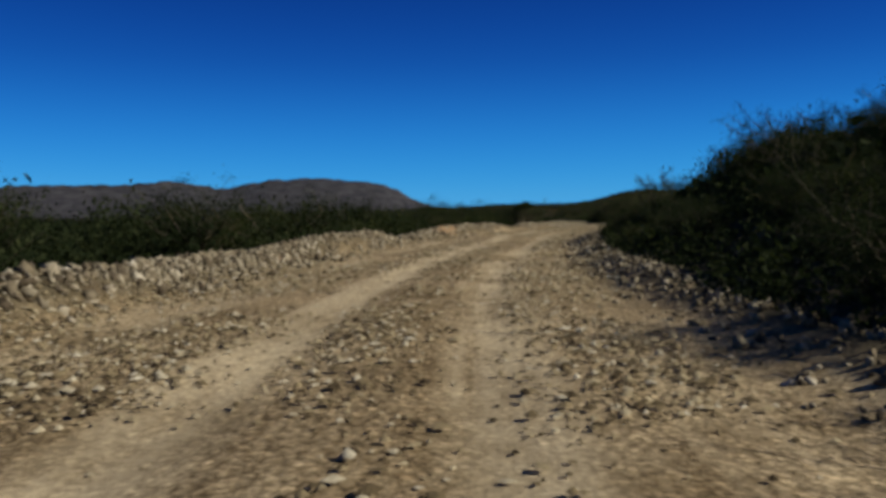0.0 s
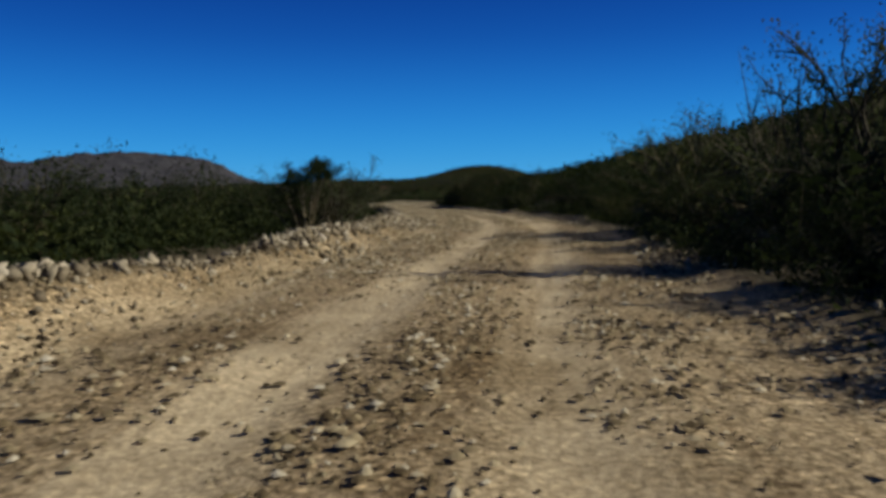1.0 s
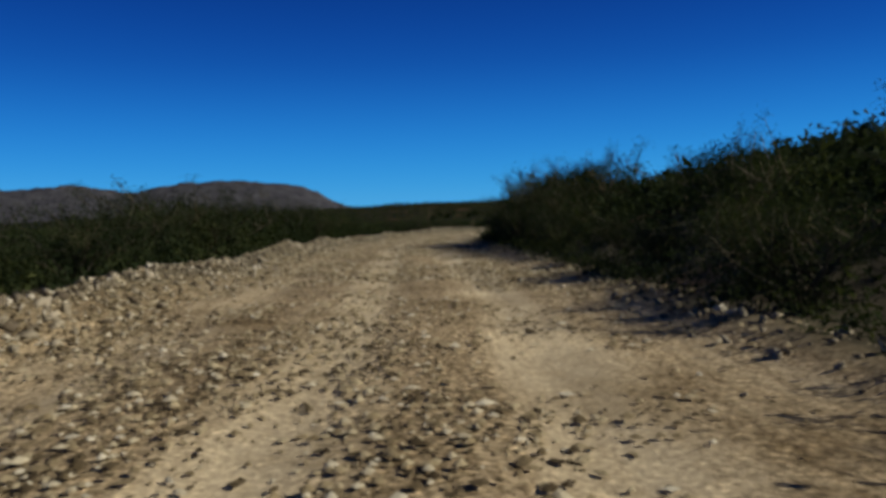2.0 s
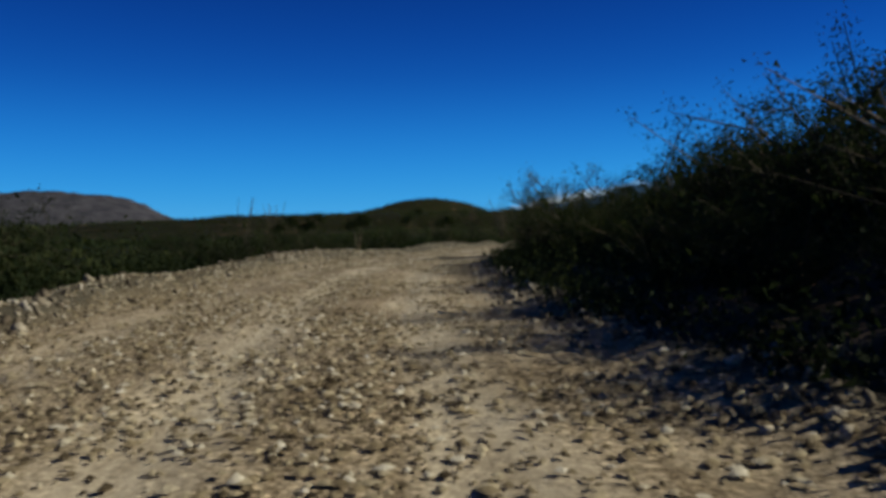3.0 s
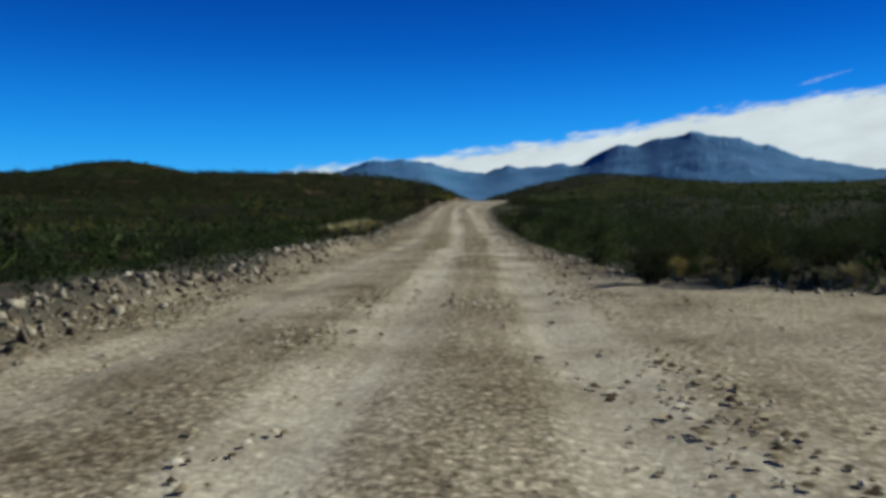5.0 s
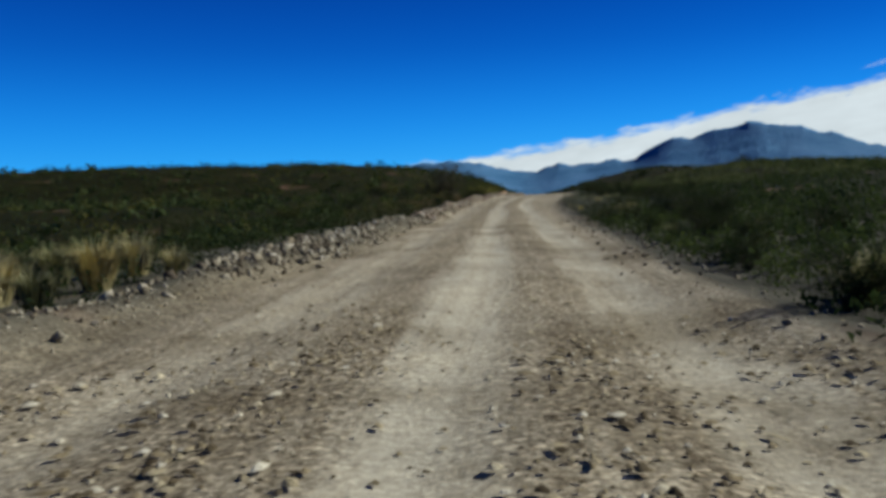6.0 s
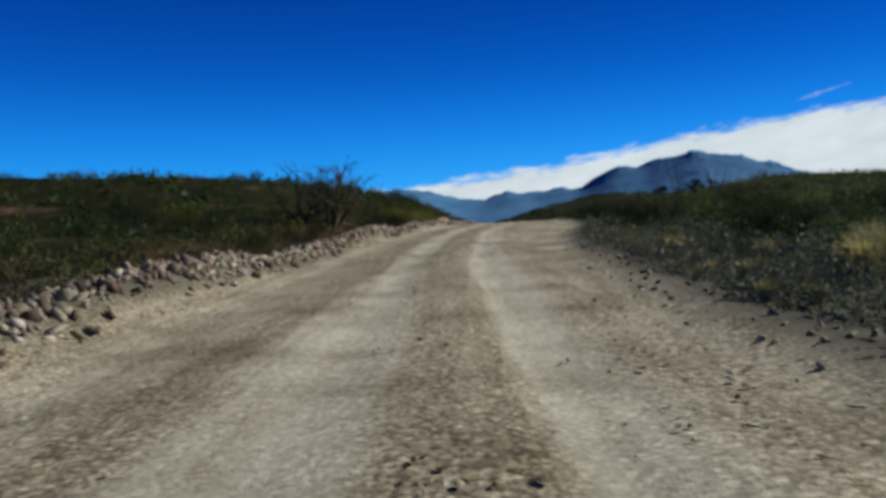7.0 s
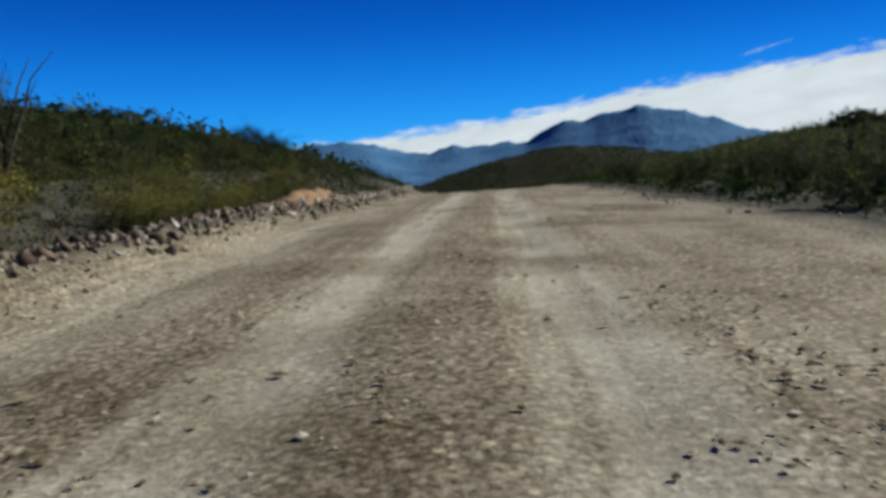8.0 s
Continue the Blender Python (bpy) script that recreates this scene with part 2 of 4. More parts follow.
def road_material():
    m, n, l, bsdf = material("gravel_road", 0.95)
    co = n.new("ShaderNodeNewGeometry").outputs["Position"]
    uv = n.new("ShaderNodeUVMap")
    uv.uv_map = "along"
    sep = n.new("ShaderNodeSeparateXYZ")
    l.new(uv.outputs[0], sep.inputs[0])
    mp = n.new("ShaderNodeMapping")
    mp.inputs["Scale"].default_value = (1.6, 0.09, 1)
    l.new(uv.outputs[0], mp.inputs[0])
    streak = noise_tex(n, l, mp.outputs[0], 3.2, 6)
    wob = n.new("ShaderNodeMath")
    wob.operation = "MULTIPLY_ADD"
    wob.inputs[1].default_value = 0.9
    l.new(noise_tex(n, l, mp.outputs[0], 0.8, 3), wob.inputs[0])
    l.new(sep.outputs["X"], wob.inputs[2])
    unit = n.new("ShaderNodeMapRange")
    unit.inputs["From Min"].default_value, unit.inputs["From Max"].default_value = -5.55, 6.45
    l.new(wob.outputs[0], unit.inputs["Value"])
    worn = ramp(n, [(p, (v, v, v)) for p, v in ((0.0, 0.2), (0.17, 0.3), (0.235, 0.6), (0.285, 0.62), (0.335, 0.3), (0.365, 0.34), (0.392, 0.85), (0.43, 0.9), (0.462, 0.36), (0.518, 0.34), (0.545, 0.85), (0.578, 0.9), (0.612, 0.46), (0.70, 0.5), (1.0, 0.4))])
    l.new(unit.outputs[0], worn.inputs[0])
    both = n.new("ShaderNodeMath")
    both.operation = "MULTIPLY_ADD"
    both.inputs[1].default_value = 0.55
    l.new(worn.outputs[0], both.inputs[0])
    half = n.new("ShaderNodeMath")
    half.operation = "MULTIPLY"
    half.inputs[1].default_value = 0.62
    l.new(streak, half.inputs[0])
    l.new(half.outputs[0], both.inputs[2])
    streak = both.outputs[0]
    base = ramp(n, [(0.25, (0.245, 0.197, 0.13)), (0.5, (0.31, 0.252, 0.166)), (0.8, (0.46, 0.385, 0.262))])
    l.new(streak, base.inputs[0])
    blotch = ramp(n, [(0.33, (0.62, 0.57, 0.5)), (0.5, (1.0, 0.97, 0.93)), (0.67, (1.2, 1.16, 1.1))])
    l.new(noise_tex(n, l, co, 0.55, 6), blotch.inputs[0])
    col = mix(n, l, 1.0, base.outputs[0], blotch.outputs[0], "MULTIPLY")
    fine = noise_tex(n, l, co, 24, 5, 0.75)
    grit = ramp(n, [(0.36, (0.3, 0.27, 0.23)), (0.5, (0.95, 0.93, 0.9)), (0.62, (1.6, 1.55, 1.48))])
    l.new(fine, grit.inputs[0])
    patch = ramp(n, [(0.46, (0, 0, 0)), (0.85, (0.7, 0.7, 0.7))])
    l.new(streak, patch.inputs[0])
    inv = n.new("ShaderNodeInvert")
    l.new(patch.outputs[0], inv.inputs["Color"])
    col = mix(n, l, inv.outputs[0], col, mix(n, l, 1.0, col, grit.outputs[0], "MULTIPLY"))
    cells = n.new("ShaderNodeTexVoronoi")
    cells.inputs["Scale"].default_value = 21.0
    l.new(co, cells.inputs["Vector"])
    pale = n.new("ShaderNodeSeparateColor")
    l.new(cells.outputs["Color"], pale.inputs[0])
    spot = ramp(n, [(0.0, (0.6, 0.57, 0.53)), (0.3, (0.9, 0.88, 0.86)), (0.85, (1.08, 1.06, 1.03)), (1.0, (1.6, 1.56, 1.5))])
    l.new(pale.outputs[0], spot.inputs[0])
    joint = ramp(n, [(0.35, (1.06, 1.06, 1.06)), (0.75, (0.6, 0.57, 0.53))])
    l.new(cells.outputs["Distance"], joint.inputs[0])
    gravelly = mix(n, l, 1.0, mix(n, l, 1.0, col, spot.outputs[0], "MULTIPLY"), joint.outputs[0], "MULTIPLY")
    col = mix(n, l, inv.outputs[0], col, gravelly)
    side = n.new("ShaderNodeMapRange")
    side.inputs["From Min"].default_value, side.inputs["From Max"].default_value = -7.05, 7.95
    l.new(wob.outputs[0], side.inputs["Value"])
    earth = ramp(n, [(0.205, (1, 1, 1)), (0.25, (0, 0, 0)), (0.655, (0, 0, 0)), (0.69, (1, 1, 1))])
    l.new(side.outputs[0], earth.inputs[0])
    soil = ramp(n, [(0.3, (0.04, 0.033, 0.021)), (0.55, (0.082, 0.067, 0.042)), (0.8, (0.17, 0.14, 0.095))])
    l.new(noise_tex(n, l, co, 0.9, 8, 0.75), soil.inputs[0])
    rust = ramp(n, [(0.57, (0, 0, 0)), (0.70, (1, 1, 1))])
    l.new(noise_tex(n, l, co, 0.16, 5, 0.6), rust.inputs[0])
    earthy = mix(n, l, rust.outputs[0], soil.outputs[0], (0.15, 0.085, 0.05))
    col = mix(n, l, earth.outputs[0], col, earthy)
    l.new(greyer(n, l, col), bsdf.inputs["Base Color"])
    relief(n, l, bsdf, fine, 0.45, 0.035)
    return m


def ground_material():
    m, n, l, bsdf = material("desert_soil", 0.95)
    co = n.new("ShaderNodeNewGeometry").outputs["Position"]
    base = ramp(n, [(0.3, (0.045, 0.037, 0.022)), (0.55, (0.085, 0.07, 0.042)), (0.8, (0.17, 0.135, 0.088))])
    l.new(noise_tex(n, l, co, 0.5, 8, 0.75), base.inputs[0])
    green = ramp(n, [(0.26, (0.8, 0.75, 0.6)), (0.38, (0.17, 0.21, 0.07))])
    l.new(noise_tex(n, l, co, 0.09, 8, 0.75), green.inputs[0])
    red = ramp(n, [(0.60, (0, 0, 0)), (0.70, (1, 1, 1))])
    l.new(noise_tex(n, l, co, 0.16, 5, 0.6), red.inputs[0])
    col = mix(n, l, 1.0, base.outputs[0], green.outputs[0], "MULTIPLY")
    l.new(mix(n, l, red.outputs[0], col, (0.10, 0.06, 0.035)), bsdf.inputs["Base Color"])
    relief(n, l, bsdf, noise_tex(n, l, co, 6, 6, 0.7), 0.7, 0.12)
    return m


def rock_material(name, stops):
    m, n, l, bsdf = material(name, 0.85)
    geo = n.new("ShaderNodeNewGeometry")
    info = n.new("ShaderNodeObjectInfo")
    add = n.new("ShaderNodeMath")
    add.operation = "ADD"
    l.new(geo.outputs["Random Per Island"], add.inputs[0])
    l.new(info.outputs["Random"], add.inputs[1])
    frac = n.new("ShaderNodeMath")
    frac.operation = "FRACT"
    l.new(add.outputs[0], frac.inputs[0])
    base = ramp(n, stops)
    l.new(frac.outputs[0], base.inputs[0])
    speck = ramp(n, [(0.3, (0.6, 0.57, 0.54)), (0.7, (1.15, 1.12, 1.08))])
    l.new(noise_tex(n, l, geo.outputs["Position"], 9, 6, 0.7), speck.inputs[0])
    l.new(greyer(n, l, mix(n, l, 1.0, base.outputs[0], speck.outputs[0], "MULTIPLY"), (0.96, 1.0, 1.05)), bsdf.inputs["Base Color"])
    relief(n, l, bsdf, noise_tex(n, l, geo.outputs["Position"], 25, 4, 0.7), 0.5, 0.02)
    return m


def leaf_material(name, stops, rough=0.8, thin=0.28):
    m, n, l, bsdf = material(name, rough)
    bsdf.inputs["Specular IOR Level"].default_value = 0.03
    geo = n.new("ShaderNodeNewGeometry")
    info = n.new("ShaderNodeObjectInfo")
    half = n.new("ShaderNodeMath")
    half.operation = "MULTIPLY_ADD"
    half.inputs[1].default_value = 0.6
    l.new(geo.outputs["Random Per Island"], half.inputs[0])
    part_ = n.new("ShaderNodeMath")
    part_.operation = "MULTIPLY"
    part_.inputs[1].default_value = 0.4
    l.new(info.outputs["Random"], part_.inputs[0])
    l.new(part_.outputs[0], half.inputs[2])
    base = ramp(n, stops)
    l.new(half.outputs[0], base.inputs[0])
    wide = ramp(n, [(0.35, (0.7, 0.72, 0.7)), (0.65, (1.2, 1.15, 1.0))])
    l.new(noise_tex(n, l, geo.outputs["Position"], 0.25, 3), wide.inputs[0])
    bush = ramp(n, [(0.36, (0.6, 0.66, 0.62)), (0.52, (1.0, 1.0, 1.0)), (0.66, (1.5, 1.4, 1.1))])
    l.new(noise_tex(n, l, geo.outputs["Position"], 0.75, 2), bush.inputs[0])
    col = mix(n, l, 1.0, base.outputs[0], wide.outputs[0], "MULTIPLY")
    tone = mix(n, l, 1.0, col, bush.outputs[0], "MULTIPLY")
    l.new(tone, bsdf.inputs["Base Color"])
    if thin:
        glow = n.new("ShaderNodeBsdfTranslucent")
        l.new(mix(n, l, 1.0, tone, (1.25, 1.3, 0.85), "MULTIPLY"), glow.inputs["Color"])
        both = n.new("ShaderNodeMixShader")
        both.inputs[0].default_value = thin
        l.new(bsdf.outputs[0], both.inputs[1])
        l.new(glow.outputs[0], both.inputs[2])
        l.new(both.outputs[0], n["Material Output"].inputs["Surface"])
    return m


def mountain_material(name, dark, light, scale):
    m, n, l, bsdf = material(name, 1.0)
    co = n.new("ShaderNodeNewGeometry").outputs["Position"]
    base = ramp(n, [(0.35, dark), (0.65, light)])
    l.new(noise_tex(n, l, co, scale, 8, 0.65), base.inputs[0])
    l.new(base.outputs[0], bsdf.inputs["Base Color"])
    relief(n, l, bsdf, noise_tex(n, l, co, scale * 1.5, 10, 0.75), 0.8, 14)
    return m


ROAD = road_material()
SOIL = ground_material()
STONE = rock_material("pale_stone", [(0.0, (0.085, 0.067, 0.047)), (0.35, (0.175, 0.145, 0.1)), (0.7, (0.265, 0.232, 0.168)), (0.92, (0.36, 0.315, 0.235)), (1.0, (0.46, 0.42, 0.34))])
TAN_STONE = rock_material("tan_stone", [(0.0, (0.09, 0.062, 0.045)), (0.35, (0.185, 0.135, 0.098)), (0.7, (0.29, 0.222, 0.168)), (0.92, (0.38, 0.31, 0.25)), (1.0, (0.48, 0.43, 0.37))])
PEBBLE = rock_material("road_stone", [(0.0, (0.05, 0.037, 0.022)), (0.3, (0.135, 0.104, 0.06)), (0.55, (0.27, 0.215, 0.125)), (0.8, (0.42, 0.355, 0.225)), (1.0, (0.58, 0.53, 0.41))])
LEAF = leaf_material("scrub_leaf", [(0.0, (0.011, 0.017, 0.008)), (0.5, (0.021, 0.029, 0.013)), (1.0, (0.042, 0.05, 0.024))])
BRIGHT = leaf_material("yellow_green_leaf", [(0.0, (0.04, 0.044, 0.014)), (0.5, (0.075, 0.075, 0.025)), (1.0, (0.13, 0.115, 0.045))])
STRAW = leaf_material("dry_grass", [(0.0, (0.2, 0.175, 0.1)), (0.5, (0.33, 0.29, 0.175)), (1.0, (0.48, 0.43, 0.28))], 0.8, 0.15)
GOLDEN = leaf_material("golden_leaf", [(0.0, (0.075, 0.075, 0.022)), (0.5, (0.14, 0.132, 0.042)), (1.0, (0.22, 0.195, 0.075))])
# greener than scrub_leaf; its lighter tone also carries the haze over the slopes
GREEN = leaf_material("slope_leaf", [(0.0, (0.017, 0.026, 0.012)), (0.5, (0.033, 0.047, 0.021)), (1.0, (0.06, 0.076, 0.035))])
SOTOL = leaf_material("sotol_leaf", [(0.0, (0.09, 0.1, 0.04)), (0.5, (0.16, 0.165, 0.065)), (1.0, (0.25, 0.24, 0.11))], 0.7, 0.2)
PALE = leaf_material("thorn_leaf", [(0.0, (0.036, 0.044, 0.024)), (0.5, (0.07, 0.078, 0.043)), (1.0, (0.12, 0.125, 0.075))])
DRY = leaf_material("dry_twig", [(0.0, (0.075, 0.076, 0.062)), (0.5, (0.135, 0.135, 0.112)), (1.0, (0.22, 0.215, 0.18))], 0.9, 0.1)
HEATH = leaf_material("brown_brush", [(0.0, (0.035, 0.03, 0.019)), (0.5, (0.065, 0.057, 0.035)), (1.0, (0.12, 0.102, 0.06))], 0.9, 0.1)
RUSSET = leaf_material("russet_grass", [(0.0, (0.085, 0.055, 0.03)), (0.5, (0.15, 0.103, 0.06)), (1.0, (0.25, 0.19, 0.115))], 0.9, 0.1)
TWIG = leaf_material("grey_twig", [(0.0, (0.033, 0.027, 0.021)), (0.5, (0.062, 0.053, 0.041)), (1.0, (0.105, 0.09, 0.072))], 0.9, 0.0)
MESA = mountain_material("mesa_rock", (0.03, 0.03, 0.036), (0.075, 0.071, 0.075), 0.022)
# the blue of the distant haze is painted into this rock colour
HAZED_ROCK = mountain_material("hazed_rock", (0.053, 0.14, 0.26), (0.092, 0.195, 0.335), 0.006)


# ---------------------------------------------------------------- mesh helpers
def mesh_of(name, verts, faces, mat, uv=None):
    """A mesh from arrays; faces all have the same number of corners."""
    verts, faces = np.asarray(verts, np.float32), np.asarray(faces, np.int32)
    me = bpy.data.meshes.new(name)
    me.vertices.add(len(verts))
    me.vertices.foreach_set("co", verts.ravel())
    me.loops.add(faces.size)
    me.loops.foreach_set("vertex_index", faces.ravel())
    me.polygons.add(len(faces))
    me.polygons.foreach_set("loop_start", np.arange(len(faces), dtype=np.int32) * faces.shape[1])
    me.materials.append(mat)
    if uv is not None:
        layer = me.uv_layers.new(name="along")
        layer.data.foreach_set("uv", np.asarray(uv, np.float32)[faces.ravel()].ravel())
    me.update(calc_edges=True)
    return me


def part(name, me, parent, label=""):
    ob = new(name, me)
    ob.parent = parent
    return tagged(ob, label)


def grid_faces(rows, cols):
    a = (np.arange(rows - 1)[:, None] * cols + np.arange(cols - 1)).ravel()
    return np.stack([a, a + 1, a + cols + 1, a + cols], 1)


def shade_smooth(me):
    me.polygons.foreach_set("use_smooth", np.ones(len(me.polygons), bool))
    return me


# ---------------------------------------------------------------- ground and road
def axis(lo, hi, step, out_lo, out_hi):
    mid = list(np.arange(lo, hi + step / 2, step))
    up, w = [mid[-1]], step
    while up[-1] < out_hi:
        w *= 1.13
        up.append(up[-1] + w)
    dn, w = [mid[0]], step
    while dn[-1] > out_lo:
        w *= 1.13
        dn.append(dn[-1] - w)
    return np.array(dn[:0:-1] + mid + up[1:])


gx, gy = axis(-150, 40, 1.8, -4900, 4900), axis(-25, 400, 1.8, -4900, 4900)
GX, GY = np.meshgrid(gx, gy)
px, py = GX.ravel(), GY.ravel()
gs, gd = road_coords(px, py)
under = smooth(-8.2, -7.0, gd) * (1 - smooth(8.0, 9.2, gd)) * (np.abs(gs - 270) < 305)
ground = new("ground", shade_smooth(mesh_of("ground", np.stack([px, py, terrain(px, py) - 0.5 * under], 1), grid_faces(len(gy), len(gx)), SOIL)))
tagged(ground, "brown stony desert soil with sparse scrub", "ground", kind="structure")

rs = np.concatenate([np.arange(-40, 350, 0.72), np.arange(350, 580, 1.5)])
rd = np.concatenate([np.arange(-9, -5.7, 0.3), np.arange(-5.7, 2.4, 0.19), np.arange(2.4, 4.6, 0.2), np.arange(4.6, 10.05, 0.32)])
RS, RD = np.meshgrid(rs, rd, indexing="ij")
sx, sy = on_road(RS.ravel(), RD.ravel())
edge = 1 - smooth(-9, -8.2, RD.ravel()) + smooth(9.2, 10, RD.ravel())
rz = terrain(sx, sy) + section(RS.ravel(), RD.ravel()) * (1 - edge) - 0.4 * edge
brim = right_edge(RS.ravel())
across = np.where(RD.ravel() < 1.8, RD.ravel(), np.where(RD.ravel() < brim, 1.8 + (RD.ravel() - 1.8) * 0.5 / (brim - 1.8), 2.3 + RD.ravel() - brim))
road = new("road", shade_smooth(mesh_of("road", np.stack([sx, sy, rz], 1), grid_faces(len(rs), len(rd)), ROAD, np.stack([across - wander(RS.ravel(), RD.ravel()), RS.ravel()], 1))))
tagged(road, "tan gravel track with worn wheel ruts", "road", kind="structure")


# ---------------------------------------------------------------- mountains
def range_mesh(name, skyline, mat, ref, distance, depth, seed):
    """A mountain range as a ridged slope whose crest follows azimuths and elevations seen from ref."""
    az = np.arange(skyline[0][0], skyline[-1][0], 0.11)
    el = 0.85 + np.interp(az, [p[0] for p in skyline], [p[1] for p in skyline])
    rng = np.random.RandomState(seed)
    crag = 0.06 * value_noise(az + seed, 0 * az, 0.5) + 0.045 * value_noise(az + seed, 0 * az, 0.2)
    soft_el = np.convolve(np.pad(el, 10, "edge"), np.ones(21) / 21, "valid")
    v = np.linspace(0, 1, 34)
    verts = []
    rx, ry = on_road(ref, 0)
    for k in v:
        u, w = az * distance * 0.0175, az * 0 + k * depth * 1.5 + seed * 331
        u = u + 0.1 * w + 90 * value_noise(u, w * 0.4, 500)
        gully = 0.15 + sum((0.6 * value_noise(u, w * 0.85, size) + 0.4 * (0.6 - 2 * np.abs(value_noise(u + 999, w * 0.8, size * 0.8)))) * amp for size, amp in ((420, 0.5), (190, 0.3), (90, 0.2), (45, 0.1)))
        dist = distance - depth * k * (1 + 0.05 * gully * (1 - abs(2 * k - 1)))
        h = (1 - k) ** 1.1 + 0.075 * (gully - 0.25) * math.sin(math.pi * k)
        top = (el + crag) * (1 - k) ** 16 + soft_el * (1 - (1 - k) ** 16)
        z = 1.1 + h * distance * np.tan(np.radians(top)) - 22 * k
        verts.append(np.stack([rx + dist * np.sin(np.radians(az)), ry + dist * np.cos(np.radians(az)), z], 1))
    back = verts[0].copy()
    back[:, 0] = rx + (distance + 200) * np.sin(np.radians(az))
    back[:, 1] = ry + (distance + 200) * np.cos(np.radians(az))
    back[:, 2] = -20
    verts = np.concatenate([back[None], np.array(verts)])
    return shade_smooth(mesh_of(name, verts.reshape(-1, 3), grid_faces(len(v) + 1, len(az)), mat))


MESA_LINE = [(-75, 1.0), (-68, 1.9), (-62, 2.0), (-58.5, 2.3), (-56, 1.9), (-54.7, 1.7), (-53, 2.1), (-51.2, 2.45), (-50.4, 2.4), (-48.1, 2.53), (-45.5, 2.3), (-43, 1.95), (-42, 1.5), (-40.5, 0.7), (-38.5, 0.1), (-36, -0.4), (-32, -0.6)]
mesa = new("mesa", range_mesh("mesa", MESA_LINE, MESA, 68, 3200, 700, 3))
tagged(mesa, "distant flat-topped brown rocky mesa", "mountain", kind="structure")
BLUE_LINE = [(-16, 0.9), (-12, 1.25), (-10.1, 1.49), (-9.1, 1.75), (-7.3, 2.38), (-6.7, 2.5), (-6.0, 2.36), (-4.8, 2.52), (-2.7, 2.3), (-1.2, 1.85), (-0.4, 1.62), (1.4, 1.46), (2.9, 2.02), (4.0, 1.8), (5.8, 1.95), (6.9, 2.16), (7.6, 1.98), (8.4, 2.02), (9.6, 2.85), (11.1, 3.42), (12.2, 3.27), (13.4, 3.66), (14.9, 3.82), (15.8, 4.08), (16.5, 4.14), (17.2, 3.88), (19.2, 3.62), (20.2, 3.18), (21.1, 3.05), (21.9, 2.65), (23.2, 2.15), (25.5, 1.7), (27, 1.35), (34, 1.1), (45, 0.9), (60, 0.6)]
blue = new("mountain_range", range_mesh("mountain_range", BLUE_LINE, HAZED_ROCK, 171, 4300, 900, 9))
tagged(blue, "rocky mountain range far beyond the plain, coloured hazy blue", "mountain", kind="structure")


